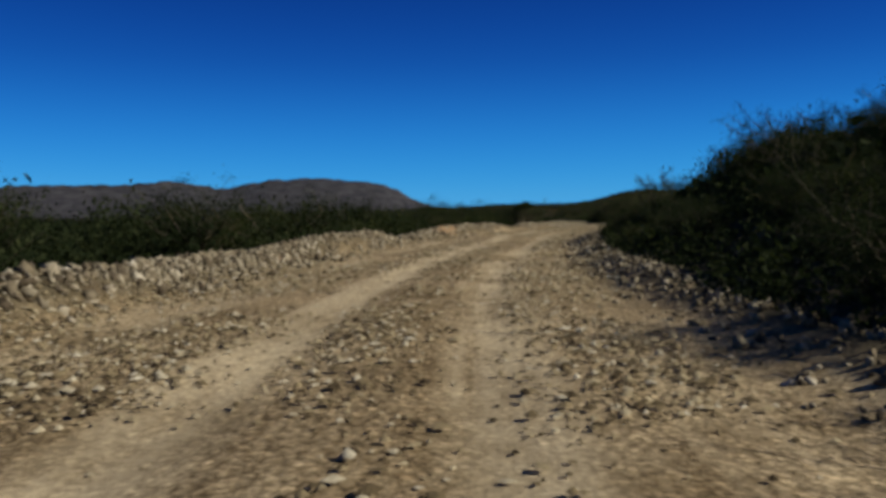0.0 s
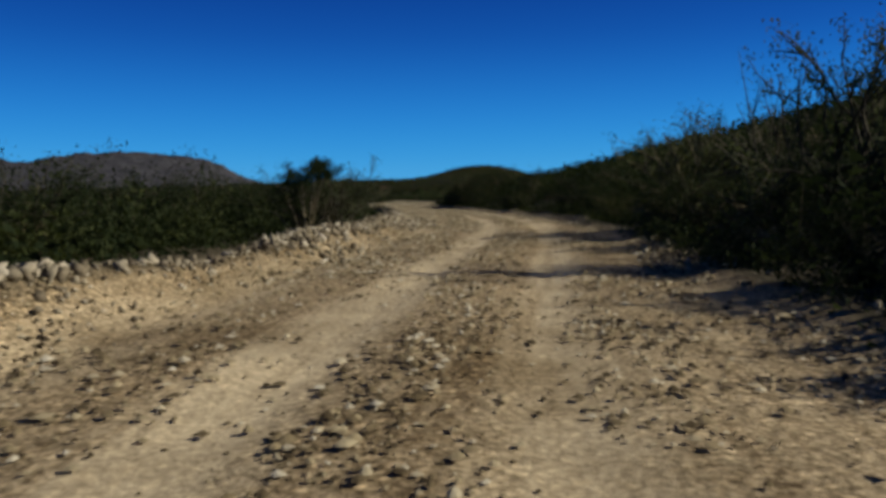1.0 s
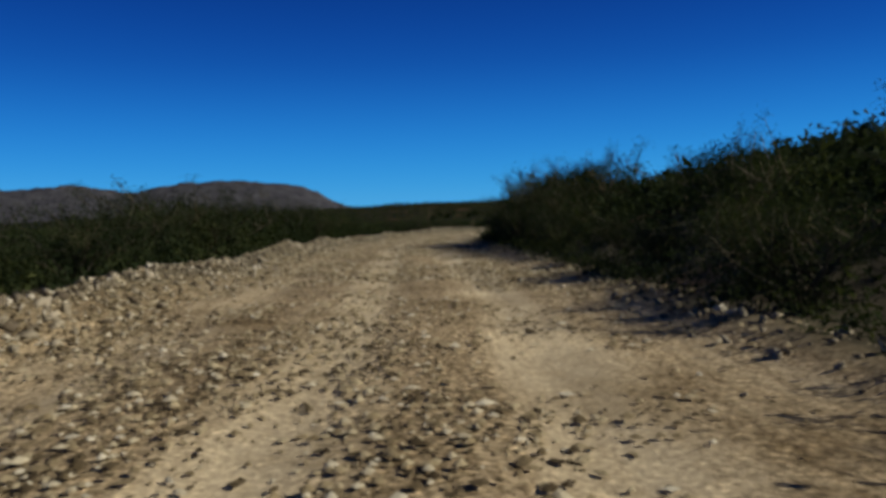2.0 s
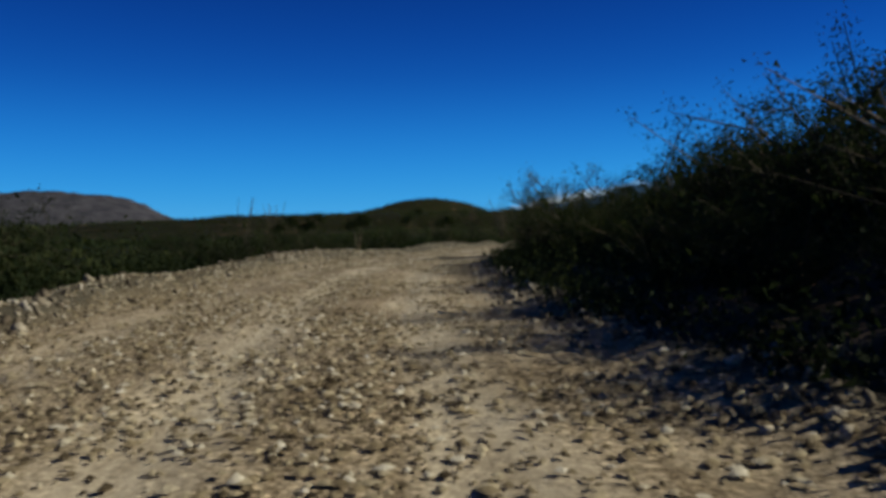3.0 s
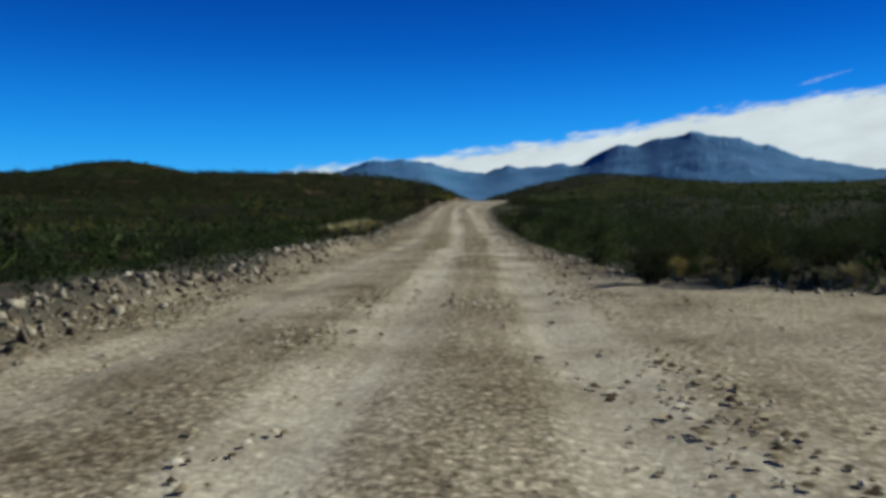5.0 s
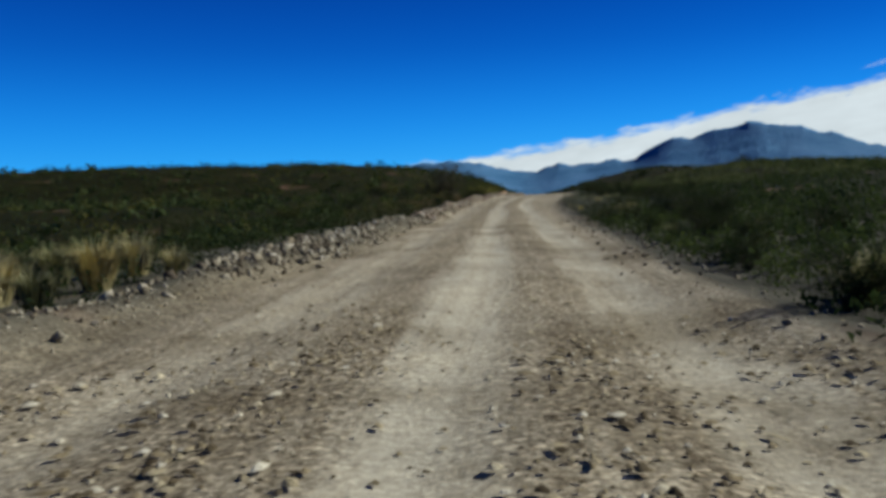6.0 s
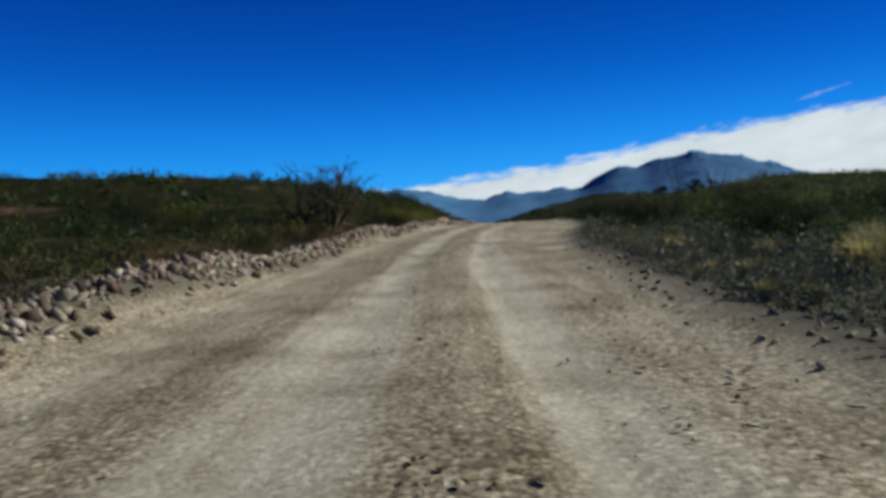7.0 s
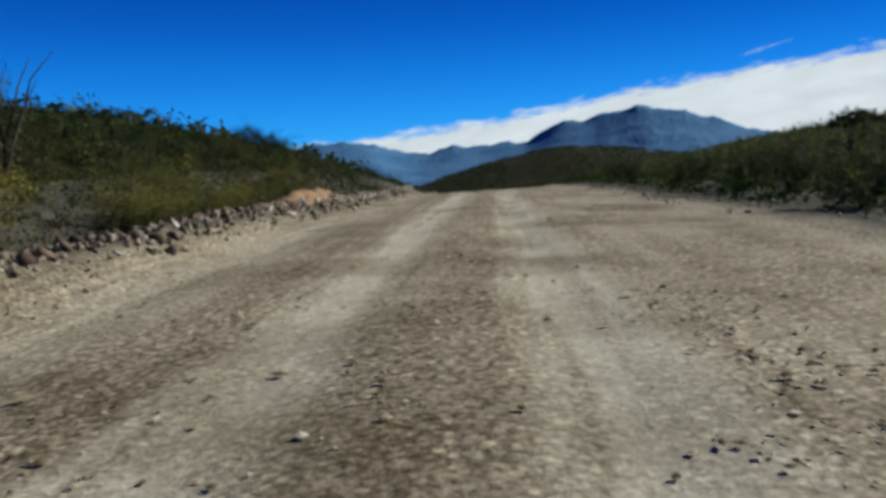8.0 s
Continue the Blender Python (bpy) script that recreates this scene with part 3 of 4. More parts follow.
def cloud_bank():
    """A long white bank of cloud standing behind the far range."""
    m, n, l, bsdf = material("white_cloud", 1.0)
    co = n.new("ShaderNodeUVMap")
    co.uv_map = "along"
    sep = n.new("ShaderNodeSeparateXYZ")
    l.new(co.outputs[0], sep.inputs[0])
    mp = n.new("ShaderNodeMapping")
    mp.inputs["Scale"].default_value = (0.16, 1.1, 1)
    l.new(co.outputs[0], mp.inputs[0])
    fluff = noise_tex(n, l, mp.outputs[0], 2.2, 6, 0.6)
    add = n.new("ShaderNodeMath")
    add.operation = "MULTIPLY_ADD"
    add.inputs[1].default_value = 1.3
    l.new(fluff, add.inputs[0])
    l.new(sep.outputs["Y"], add.inputs[2])
    cut = ramp(n, [(0.48, (0, 0, 0)), (0.84, (1, 1, 1))])
    l.new(add.outputs[0], cut.inputs[0])
    glow = n.new("ShaderNodeEmission")
    glow.inputs["Color"].default_value = (0.93, 0.96, 1.0, 1)
    bright = n.new("ShaderNodeMapRange")
    bright.inputs["To Min"].default_value, bright.inputs["To Max"].default_value = 0.36, 0.68
    l.new(noise_tex(n, l, mp.outputs[0], 0.9, 5), bright.inputs["Value"])
    l.new(bright.outputs[0], glow.inputs["Strength"])
    clear = n.new("ShaderNodeBsdfTransparent")
    ms = n.new("ShaderNodeMixShader")
    l.new(cut.outputs[0], ms.inputs[0])
    l.new(clear.outputs[0], ms.inputs[1])
    l.new(glow.outputs[0], ms.inputs[2])
    l.new(ms.outputs[0], n["Material Output"].inputs["Surface"])
    az = np.linspace(-16, 62, 160)
    top = np.interp(az, [-16, -12, -5, 3, 10, 14, 20, 27, 34, 45, 62], [1.9, 2.6, 3.3, 4.05, 5.0, 5.75, 6.5, 7.2, 7.7, 8.3, 7.0])
    rx, ry = on_road(171, 0)
    verts, uv = [], []
    for k in np.linspace(0, 1, 16):
        el = 0.5 * (1 - k) + (top + 1.3) * k
        verts.append(np.stack([rx + 4700 * np.sin(np.radians(az)), ry + 4700 * np.cos(np.radians(az)), 4700 * np.tan(np.radians(el))], 1))
        uv.append(np.stack([az, (top - el) * 0.55], 1))
    ob = new("cloud_bank", mesh_of("cloud_bank", np.concatenate(verts), grid_faces(16, len(az)), m, np.concatenate(uv)))
    ob.visible_shadow = False
    az2 = np.linspace(21.6, 26.0, 40)
    verts, uv = [], []
    for k in np.linspace(0, 1, 8):
        el = 7.5 + (az2 - 21.6) * 0.24 + (k - 0.5) * 0.9 * np.sin(np.linspace(0.15, math.pi - 0.15, 40))
        verts.append(np.stack([rx + 4650 * np.sin(np.radians(az2)), ry + 4650 * np.cos(np.radians(az2)), 4650 * np.tan(np.radians(el))], 1))
        uv.append(np.stack([az2, 0 * az2 + 0.5 - 1.5 * abs(k - 0.5)], 1))
    wisp = new("cloud_wisp", mesh_of("cloud_wisp", np.concatenate(verts), grid_faces(8, 40), m, np.concatenate(uv) + [0, -0.52]))
    wisp.visible_shadow = False
    tagged(wisp, "thin white streak of cloud in the blue sky", "cloud", kind="structure")
    return tagged(ob, "low white bank of cloud behind the mountains", "cloud", kind="structure")


cloud_bank()

# ---------------------------------------------------------------- plants and stones
RNG = np.random.RandomState(11)


def tube_np(points, radii):
    """A three-sided tapered stem: vertices and triangles."""
    points, n = np.asarray(points, float), len(points)
    way = np.gradient(points, axis=0)
    way /= np.linalg.norm(way, axis=1, keepdims=True) + 1e-9
    side = np.cross(way, [0.31, 0.2, 0.93])
    side /= np.linalg.norm(side, axis=1, keepdims=True) + 1e-9
    over = np.cross(way, side)
    ang = np.arange(3) * 2 * math.pi / 3
    v = points[:, None] + np.asarray(radii)[:, None, None] * (np.cos(ang)[None, :, None] * side[:, None] + np.sin(ang)[None, :, None] * over[:, None])
    f = []
    for i in range(n - 1):
        for k in range(3):
            a, b, c, e = i * 3 + k, i * 3 + (k + 1) % 3, i * 3 + 3 + (k + 1) % 3, i * 3 + 3 + k
            f += [(a, b, c), (a, c, e)]
    return v.reshape(-1, 3), np.array(f)


def leaf_cloud(centres, per, spread, size, rng):
    """Small leaves scattered about centres: each a narrow blade."""
    n = len(centres) * per
    c = np.repeat(centres, per, axis=0) + rng.normal(0, 1, (n, 3)) * spread
    u = rng.normal(0, 1, (n, 3))
    u /= np.linalg.norm(u, axis=1, keepdims=True)
    w = np.cross(u, rng.normal(0, 1, (n, 3)))
    w /= np.linalg.norm(w, axis=1, keepdims=True) + 1e-9
    ln = size * rng.uniform(0.6, 1.4, (n, 1))
    v = np.stack([c - u * ln - w * ln * 0.3, c - u * ln * 0.3 + w * ln * 0.6, c + u * ln], 1).reshape(-1, 3)
    return v, np.arange(n * 3).reshape(-1, 3)


def joined(pieces):
    vs, fs, k = [], [], 0
    for v, f in pieces:
        vs.append(v)
        fs.append(f + k)
        k += len(v)
    return np.concatenate(vs), np.concatenate(fs)


def shrub_meshes(seed, height, spread, stems, leaves, leaf_size, leaf_mat, bare=0.0, thick=1.0, spread_leaf=0.07, twigs=(2, 5), low=False):
    """Stems that fork from one root, and leaves about their outer halves."""
    rng = np.random.RandomState(seed)
    wood, tips = [], []
    for i in range(stems):
        a, lean = rng.uniform(0, 2 * math.pi), rng.uniform(0.1, 1.0) ** 0.7
        top = np.array([math.cos(a) * lean * spread, math.sin(a) * lean * spread, height * rng.uniform(0.65, 1.0) * (1 - 0.35 * lean)])
        pts = [np.array([math.cos(a), math.sin(a), 0]) * 0.06 * rng.uniform(0.3, 1)]
        for k in (0.3, 0.6, 1.0):
            pts.append(top * [k ** 1.2, k ** 1.2, k ** 0.9] + rng.normal(0, 0.05, 3) * height * 0.7)
        wood.append(tube_np(pts, np.array([0.022, 0.016, 0.010, 0.004]) * height * 0.6 * thick))
        for j in range(rng.randint(*twigs)):
            k = rng.uniform(0.35, 0.95)
            base = np.array([np.interp(k, [0, 0.3, 0.6, 1], [p[q] for p in pts]) for q in range(3)])
            tip = base + rng.normal(0, 1, 3) * [0.22, 0.22, 0.16] * height + [0, 0, 0.17 * height]
            midp = (base + tip) / 2 + rng.normal(0, 0.03, 3) * height
            wood.append(tube_np([base, tip], np.array([0.009, 0.003]) * height * 0.6 * thick))
            if rng.rand() > bare:
                tips += [tip, midp, (midp + tip) / 2]
        if low:
            tips += [pts[1], pts[1] * 0.5, pts[2]]
        if rng.rand() > bare:
            tips += [pts[-1], pts[-2] * 0.4 + pts[-1] * 0.6]
    tw = mesh_of("wood", *joined(wood), TWIG)
    lf = None
    if leaves and tips:
        lf = mesh_of("crown", *leaf_cloud(np.array(tips), leaves, spread_leaf * height, leaf_size, rng), leaf_mat)
    return tw, lf


SHRUBS = [shrub_meshes(k, 1.0, 0.75, 16, 34, 0.0125, LEAF, 0.0, 1.5, 0.042, (3, 5)) for k in range(6)]
DENSE = [shrub_meshes(80 + k, 1.0, 0.7, 17, 42, 0.0115, LEAF, 0.0, 1.2, 0.046, (3, 5), True) for k in range(4)]
LOW = [shrub_meshes(60 + k, 1.0, 0.8, 14, 26, 0.0165, LEAF, 0.0, 1.0, 0.06, (3, 5)) for k in range(5)]
GOLD = [shrub_meshes(20 + k, 1.0, 0.75, 16, 26, 0.02, BRIGHT) for k in range(2)]
BARE = [shrub_meshes(30 + k, 1.0, 0.7, 16, 14, 0.008, LEAF, 0.35, 1.3, 0.028, (3, 6)) for k in range(3)]


def plant(kind, name, x, y, size, label, category, group="", sink=0.05, turn=None, wide=1.0):
    tw, lf = kind
    root = new(name)
    z = float(surface(x, y)[0])
    turn = RNG.uniform(0, 360) if turn is None else turn
    root.matrix_world = pose(x, y, z - sink * size, RNG.uniform(-5, 5), RNG.uniform(-5, 5), turn) @ Matrix.Diagonal((size * wide, size * wide, size, 1))
    part("wood", tw, root)
    if lf:
        part("crown", lf, root)
    return tagged(root, label, category, group)


# shrubs beside the road, singly
def verge(count, s0, s1, d0, d1, lo, hi, kinds, label, group):
    for i in range(count):
        s = s0 + (s1 - s0) * (i + RNG.uniform(0.1, 0.9)) / count
        d = RNG.uniform(d0, d1)
        x, y = on_road(s, d)
        plant(kinds[RNG.randint(len(kinds))], "shrub", float(x), float(y), RNG.uniform(lo, hi), label, "shrub", group, wide=RNG.uniform(0.9, 1.3))


BANK = "shrubs on the bank"
verge(13, 3, 19, 3.7, 5.6, 0.8, 1.3, DENSE, "dark green desert shrub over the heap of stones", BANK)
verge(6, 5, 17, 6.5, 9.0, 0.9, 1.4, SHRUBS, "dark green desert shrub on the stony bank", BANK)
verge(10, 18, 38, 3.6, 4.8, 0.4, 0.75, DENSE, "low dark green desert shrub over the heap of stones", BANK)
verge(12, 17, 36, 7.5, 11, 1.5, 2.2, SHRUBS, "tall dark green desert shrub on the stony bank", BANK)
verge(18, 38, 97, 3.4, 4.4, 0.9, 1.6, DENSE, "dark green shrub at the foot of the shaded bank", BANK)
verge(12, 38, 96, 5.0, 7.5, 1.3, 2.1, SHRUBS, "dark green desert shrub on the shaded bank", BANK)
verge(8, 97, 111, 3.5, 4.6, 1.3, 2.1, DENSE, "dark green shrub at the foot of the shaded bank", BANK)
verge(8, 102, 114, 5.2, 7.0, 2.3, 2.9, SHRUBS, "tall dark green desert shrub on the stony bank", BANK)
verge(8, 117, 131, 4.1, 5.0, 0.8, 1.3, DENSE, "low dark green shrub at the foot of the bank", BANK)
verge(8, 118, 132, 6.0, 8.0, 1.8, 2.4, SHRUBS, "dark green desert shrub on the stony bank", BANK)
verge(8, 131, 142, 4.6, 6.5, 1.2, 1.8, DENSE, "dark green desert shrub on the stony bank", BANK)
verge(8, 158, 169, 3.9, 5.8, 1.6, 2.3, DENSE, "grey-green desert shrub beside the lay-by", BANK)
verge(8, 62, 106, -9, -6.4, 1.3, 2.0, LOW, "dark olive scrub bush pressed against the stone bank", "shrubs by the road")
verge(12, 6, 48, -11, -6.8, 1.7, 2.15, LOW + DENSE, "tall dark olive scrub bush behind the stone bank", "shrubs by the road")
verge(8, 48, 92, -11, -7.0, 1.6, 2.2, LOW, "dark olive scrub bush behind the stone bank", "shrubs by the road")
verge(16, 98, 126, -10, -6.9, 2.1, 2.9, DENSE + SHRUBS, "tall dark olive scrub bush behind the stone bank", "shrubs by the road")
verge(6, 118, 134, -11, -7.2, 1.8, 2.5, LOW, "tall dark olive scrub bush behind the stone bank", "shrubs by the road")
verge(6, 134, 178, -11, -7.2, 1.1, 1.7, LOW, "dark olive scrub bush behind the stone bank", "shrubs by the road")
verge(9, 288, 345, -13, -6.8, 0.9, 1.5, LOW + GOLD, "olive-green shrub on the foot of the ridge", "shrubs by the road")
verge(11, 180, 300, -12, -7.0, 0.7, 1.3, LOW + GOLD[:1], "olive desert shrub on the road verge", "shrubs by the road")
verge(15, 206, 262, 2.7, 3.9, 0.5, 0.85, DENSE, "low dark green shrub close to the road edge", "shrubs on the slope")
verge(12, 206, 262, 3.9, 6.5, 0.8, 1.25, DENSE, "dark green shrub close to the road edge", "shrubs on the slope")
verge(11, 262, 305, 5.6, 8.0, 1.0, 1.6, DENSE, "dark green shrub close to the road edge", "shrubs on the slope")
verge(12, 300, 345, 5.6, 7.5, 0.8, 1.3, DENSE, "dark green shrub at the edge of the lay-by", "shrubs on the slope")
for k in range(12):
    bx, by = on_road(202.6 + 2.0 * (k % 3) * 0.7, 3.0 + 0.5 * k)
    plant(DENSE[k % 4], "shrub", float(bx), float(by), 0.85 + 0.12 * (k % 4), "dark green shrub behind the end of the lay-by", "shrub", "shrubs on the slope", wide=1.25)
verge(12, 284, 312, -7.4, -5.8, 0.45, 0.8, LOW, "low brown-green shrub behind the stones", "shrubs by the road")
verge(6, 206, 252, 4.3, 9, 0.6, 1.1, LOW, "grey-green low shrub on the stony slope", "shrubs on the slope")
verge(5, 167, 176, 5.2, 6.8, 1.1, 1.7, SHRUBS, "grey-green desert shrub beside the lay-by", "shrubs on the slope")
verge(8, 170, 350, 8.8, 15, 0.7, 1.2, LOW, "grey-green low shrub on the stony slope", "shrubs on the slope")


# wide scrub, as one mass for each side: sprays of leaves from each root
def scrub(name, count, s0, s1, d0, d1, lo, hi, label, seed, leaf_mat=LEAF, per=30, least=6.5, leaf=(0.08, 0.22), power=1.6, gap=0.9):
    rng = np.random.RandomState(seed)
    s, d = rng.uniform(s0, s1, count), d0 + (d1 - d0) * rng.uniform(0, 1, count) ** power
    x, y = on_road(s, d)
    s2, d2 = road_coords(x, y)
    keep = (np.abs(d2) > least) & ((d2 < 0) | (d2 > right_edge(s2) + gap)) & (np.abs(d2 - d) < 25)
    x, y = x[keep], y[keep]
    size = rng.uniform(lo, hi, len(x))
    z = surface(x, y)
    n, sprays = len(x), 10
    way = rng.normal(0, 1, (n, sprays, 3)) * [1, 1, 0.6] + [0, 0, 0.75]
    way[..., 2] = np.abs(way[..., 2]) + 0.1
    way /= np.linalg.norm(way, axis=2, keepdims=True)
    way *= size[:, None, None] * rng.uniform(0.45, 1.15, (n, sprays, 1)) * [0.95, 0.95, 0.8]
    big = np.repeat(size, per)[:, None]
    u = way[np.repeat(np.arange(n), per), rng.randint(0, sprays, n * per)]
    c = np.repeat(np.stack([x, y, z], 1), per, axis=0) + u * rng.uniform(0.2, 1.0, (n * per, 1)) ** 0.8 + rng.normal(0, 0.075, (n * per, 3)) * big
    w = rng.normal(0, 1, (len(c), 3)) + u / big * 0.9
    w /= np.linalg.norm(w, axis=1, keepdims=True)
    q = np.cross(w, rng.normal(0, 1, (len(c), 3)))
    q /= np.linalg.norm(q, axis=1, keepdims=True)
    ln = big * rng.uniform(*leaf, (len(c), 1))
    v = np.stack([c - w * ln, c + q * ln * 0.8, c + w * ln * 0.9], 1).reshape(-1, 3)
    f = np.arange(len(v)).reshape(-1, 3)
    ob = new(name, mesh_of(name, v, f, leaf_mat))
    return tagged(ob, label, "scrub", kind="stuff")


scrub("hillside_scrub", 6500, -10, 175, 7, 120, 0.7, 1.5, "dense dark green scrub covering the hillside", 1, per=25)
scrub("plain_scrub", 6500, -10, 220, -170, -10, 0.8, 1.6, "dense dark olive scrub on the plain", 2, per=18)
scrub("verge_scrub", 6000, 150, 560, 30, 180, 0.7, 1.4, "low green scrub over the gentle slope", 3, per=18, leaf_mat=GREEN)
scrub("slope_scrub", 8000, 150, 420, 5, 60, 0.45, 1.0, "dense low green scrub on the slope by the road", 9, per=26, least=4.6, leaf=(0.06, 0.16), power=1.4, leaf_mat=GREEN)
scrub("hill_scrub", 9500, 175, 640, -260, -9, 0.7, 1.5, "low dark green scrub over the hills", 4, per=18, leaf=(0.11, 0.28), leaf_mat=GREEN)
scrub("ridge_scrub", 4800, 170, 430, -75, -7, 0.5, 1.1, "dense low green scrub over the ridge", 5, per=46, leaf=(0.06, 0.15), power=1.4, leaf_mat=GREEN)
# rise_scrub takes the paler leaf colour to brighten its backlit side
scrub("rise_scrub", 2600, 300, 400, 7.5, 60, 0.5, 1.1, "dense grey-green scrub on the rise by the road", 14, PALE, per=64, least=6.5, leaf=(0.05, 0.13), power=1.3)
scrub("ridge_bushes", 190, 225, 345, -34, -7, 0.6, 1.2, "sunlit yellow-green bushes over the ridge", 15, BRIGHT, per=60, leaf=(0.05, 0.13), power=1.3)
scrub("tall_brush", 420, -5, 136, -13, -6.7, 1.5, 2.4, "tall dark olive brush behind the stone bank", 31, per=300, least=6.5, leaf=(0.02, 0.05), power=1.2)
scrub("high_brush", 90, 100, 126, -11, -6.8, 1.8, 2.6, "high dark olive brush behind the stone bank", 35, per=420, least=6.5, leaf=(0.016, 0.04), power=1.0)
scrub("bank_thicket", 260, 122, 156, 7.6, 10.8, 2.4, 2.9, "high dark thicket on the stony bank", 37, per=330, least=6.5, leaf=(0.011, 0.03), power=1.0)
scrub("shade_brush", 270, 40, 160, 4.2, 10, 1.0, 1.9, "tall dark brush on the shaded bank", 32, per=260, least=4.0, leaf=(0.025, 0.06), power=1.3)
scrub("hillside_brush", 270, 28, 66, 7.6, 12, 1.7, 2.3, "tall dark brush on the stony hillside", 39, per=200, least=7.0, leaf=(0.02, 0.05), power=1.0)
scrub("bank_cover", 1000, 8, 70, 5, 22, 0.5, 1.0, "dense low dark scrub over the bank", 33, per=60, least=4.5, leaf=(0.05, 0.11), power=1.2)
scrub("distant_scrub", 9500, 560, 980, -60, 330, 1.3, 2.6, "dark green scrub over the far rise", 34, GREEN, per=11, leaf=(0.16, 0.36), power=1.0)
scrub("foot_brush", 520, -4, 20, 3.2, 10, 0.4, 0.95, "dark brush over the heap of stones", 26, per=80, least=3.0, leaf=(0.04, 0.1), power=1.2, gap=0.9)
scrub("low_brush", 380, 19, 42, 3.2, 9, 0.25, 0.55, "low dark brush along the foot of the bank", 27, per=70, least=2.9, leaf=(0.05, 0.12), power=1.3, gap=0.8)
scrub("bank_brush", 1250, 38, 165, 2.9, 9, 0.45, 1.0, "low dark brush along the foot of the bank", 6, per=110, least=2.8, leaf=(0.028, 0.07), power=2.2, gap=0.6)
scrub("roadside_brush", 1500, -5, 180, -11.5, -5.9, 0.7, 1.35, "dark olive brush behind the stone heaps", 7, per=56, least=5.8, leaf=(0.04, 0.1), power=1.1)
scrub("ridge_brush", 600, 305, 350, -13.5, -5.3, 0.35, 0.85, "low olive brush behind the stone heaps", 40, per=52, least=5.2, leaf=(0.04, 0.1), power=1.0, leaf_mat=GREEN)
scrub("verge_brush", 1430, 180, 287, -13.5, -5.3, 0.35, 0.85, "low olive brush behind the stone heaps", 17, per=52, least=5.2, leaf=(0.04, 0.1), power=1.0, leaf_mat=GREEN)
scrub("dry_brush", 1300, 258, 304, 2.9, 7.0, 0.35, 0.9, "low dry grey brush along the road edge", 18, DRY, per=60, least=3.0, leaf=(0.03, 0.09), power=1.2, gap=0.8)
scrub("brown_brush", 2000, 258, 346, -10, -5.0, 0.28, 0.6, "low brown-green brush behind the stones", 36, HEATH, per=80, least=4.9, leaf=(0.04, 0.1), power=1.2)
scrub("russet_grass", 760, 284, 306, -8.8, -5.1, 0.2, 0.42, "low russet and tan dry grass behind the stones", 38, RUSSET, per=70, least=5.0, leaf=(0.05, 0.12), power=1.0)
scrub("dry_fringe", 260, 174, 206, 4, 10, 0.25, 0.6, "low dry grey brush round the lay-by", 19, DRY, per=60, least=3.0, leaf=(0.03, 0.09), power=0.8, gap=0.6)
scrub("edge_brush", 1300, 204, 264, 2.5, 9, 0.35, 0.8, "low green brush close along the road edge", 12, per=56, least=2.4, leaf=(0.04, 0.1), power=1.2, leaf_mat=GREEN)
scrub("slope_brush", 700, 165, 350, 4, 13, 0.35, 0.8, "low grey-green brush along the road edge", 8, per=60, least=3.6, leaf=(0.04, 0.1), power=1.0, leaf_mat=GREEN)


# stones
def stone_mesh(seed, name="stone"):
    """A broken stone: flat faces between random corners, with worn edges."""
    bm = bmesh.new()
    rng = random.Random(seed)
    for k in range(10):
        p = Vector((rng.uniform(-1, 1), rng.uniform(-1, 1), rng.uniform(-1, 1)))
        p = p / max(0.9, p.length)
        bm.verts.new((p.x * 1.15, p.y * 0.85, p.z * 0.62))
    hull = bmesh.ops.convex_hull(bm, input=bm.verts)
    loose = [v for v in bm.verts if not v.link_faces]
    bmesh.ops.delete(bm, geom=loose, context="VERTS")
    bmesh.ops.bevel(bm, geom=bm.edges[:], offset=0.03, segments=1, affect="EDGES")
    me = bpy.data.meshes.new(name)
    bm.to_mesh(me)
    bm.free()
    me.materials.append(STONE)
    return me


STONES = [stone_mesh(k) for k in range(8)]
OCTA = np.array([(1, 0, 0), (0, 1, 0), (-1, 0, 0), (0, -1, 0), (0, 0, 0.55), (0, 0, -0.5)], float)
OCTA_F = np.array([(0, 1, 4), (1, 2, 4), (2, 3, 4), (3, 0, 4), (1, 0, 5), (2, 1, 5), (3, 2, 5), (0, 3, 5)])
BLOCK = np.array([(x, y, z) for z in (-0.36, 0.36) for y in (-0.7, 0.7) for x in (-0.9, 0.9)], float)
BLOCK_F = np.array([(0, 2, 3), (0, 3, 1), (4, 5, 7), (4, 7, 6), (0, 1, 5), (0, 5, 4), (2, 6, 7), (2, 7, 3), (0, 4, 6), (0, 6, 2), (1, 3, 7), (1, 7, 5)])


def rubble(name, s, d, size, mat, label, rng, lift=0.3):
    """Broken blocks of stone, tilted any way, in one mesh."""
    x, y = on_road(s, d)
    z = surface(x, y) + size * lift
    n = len(x)
    v = BLOCK[None] * rng.uniform(0.35, 1.3, (n, 8, 3)) * size[:, None, None] * rng.uniform(0.5, 1.5, (n, 1, 3))
    for p, q, most in ((1, 2, 1.2), (0, 2, 1.2), (0, 1, math.pi)):
        a = rng.uniform(-most, most, n)[:, None]
        vp, vq = v[..., p].copy(), v[..., q].copy()
        v[..., p], v[..., q] = vp * np.cos(a) - vq * np.sin(a), vp * np.sin(a) + vq * np.cos(a)
    v = v + np.stack([x, y, z], 1)[:, None]
    f = (BLOCK_F[None] + np.arange(n)[:, None, None] * 8).reshape(-1, 3)
    return tagged(new(name, mesh_of(name, v.reshape(-1, 3), f, mat)), label, "gravel", kind="stuff")


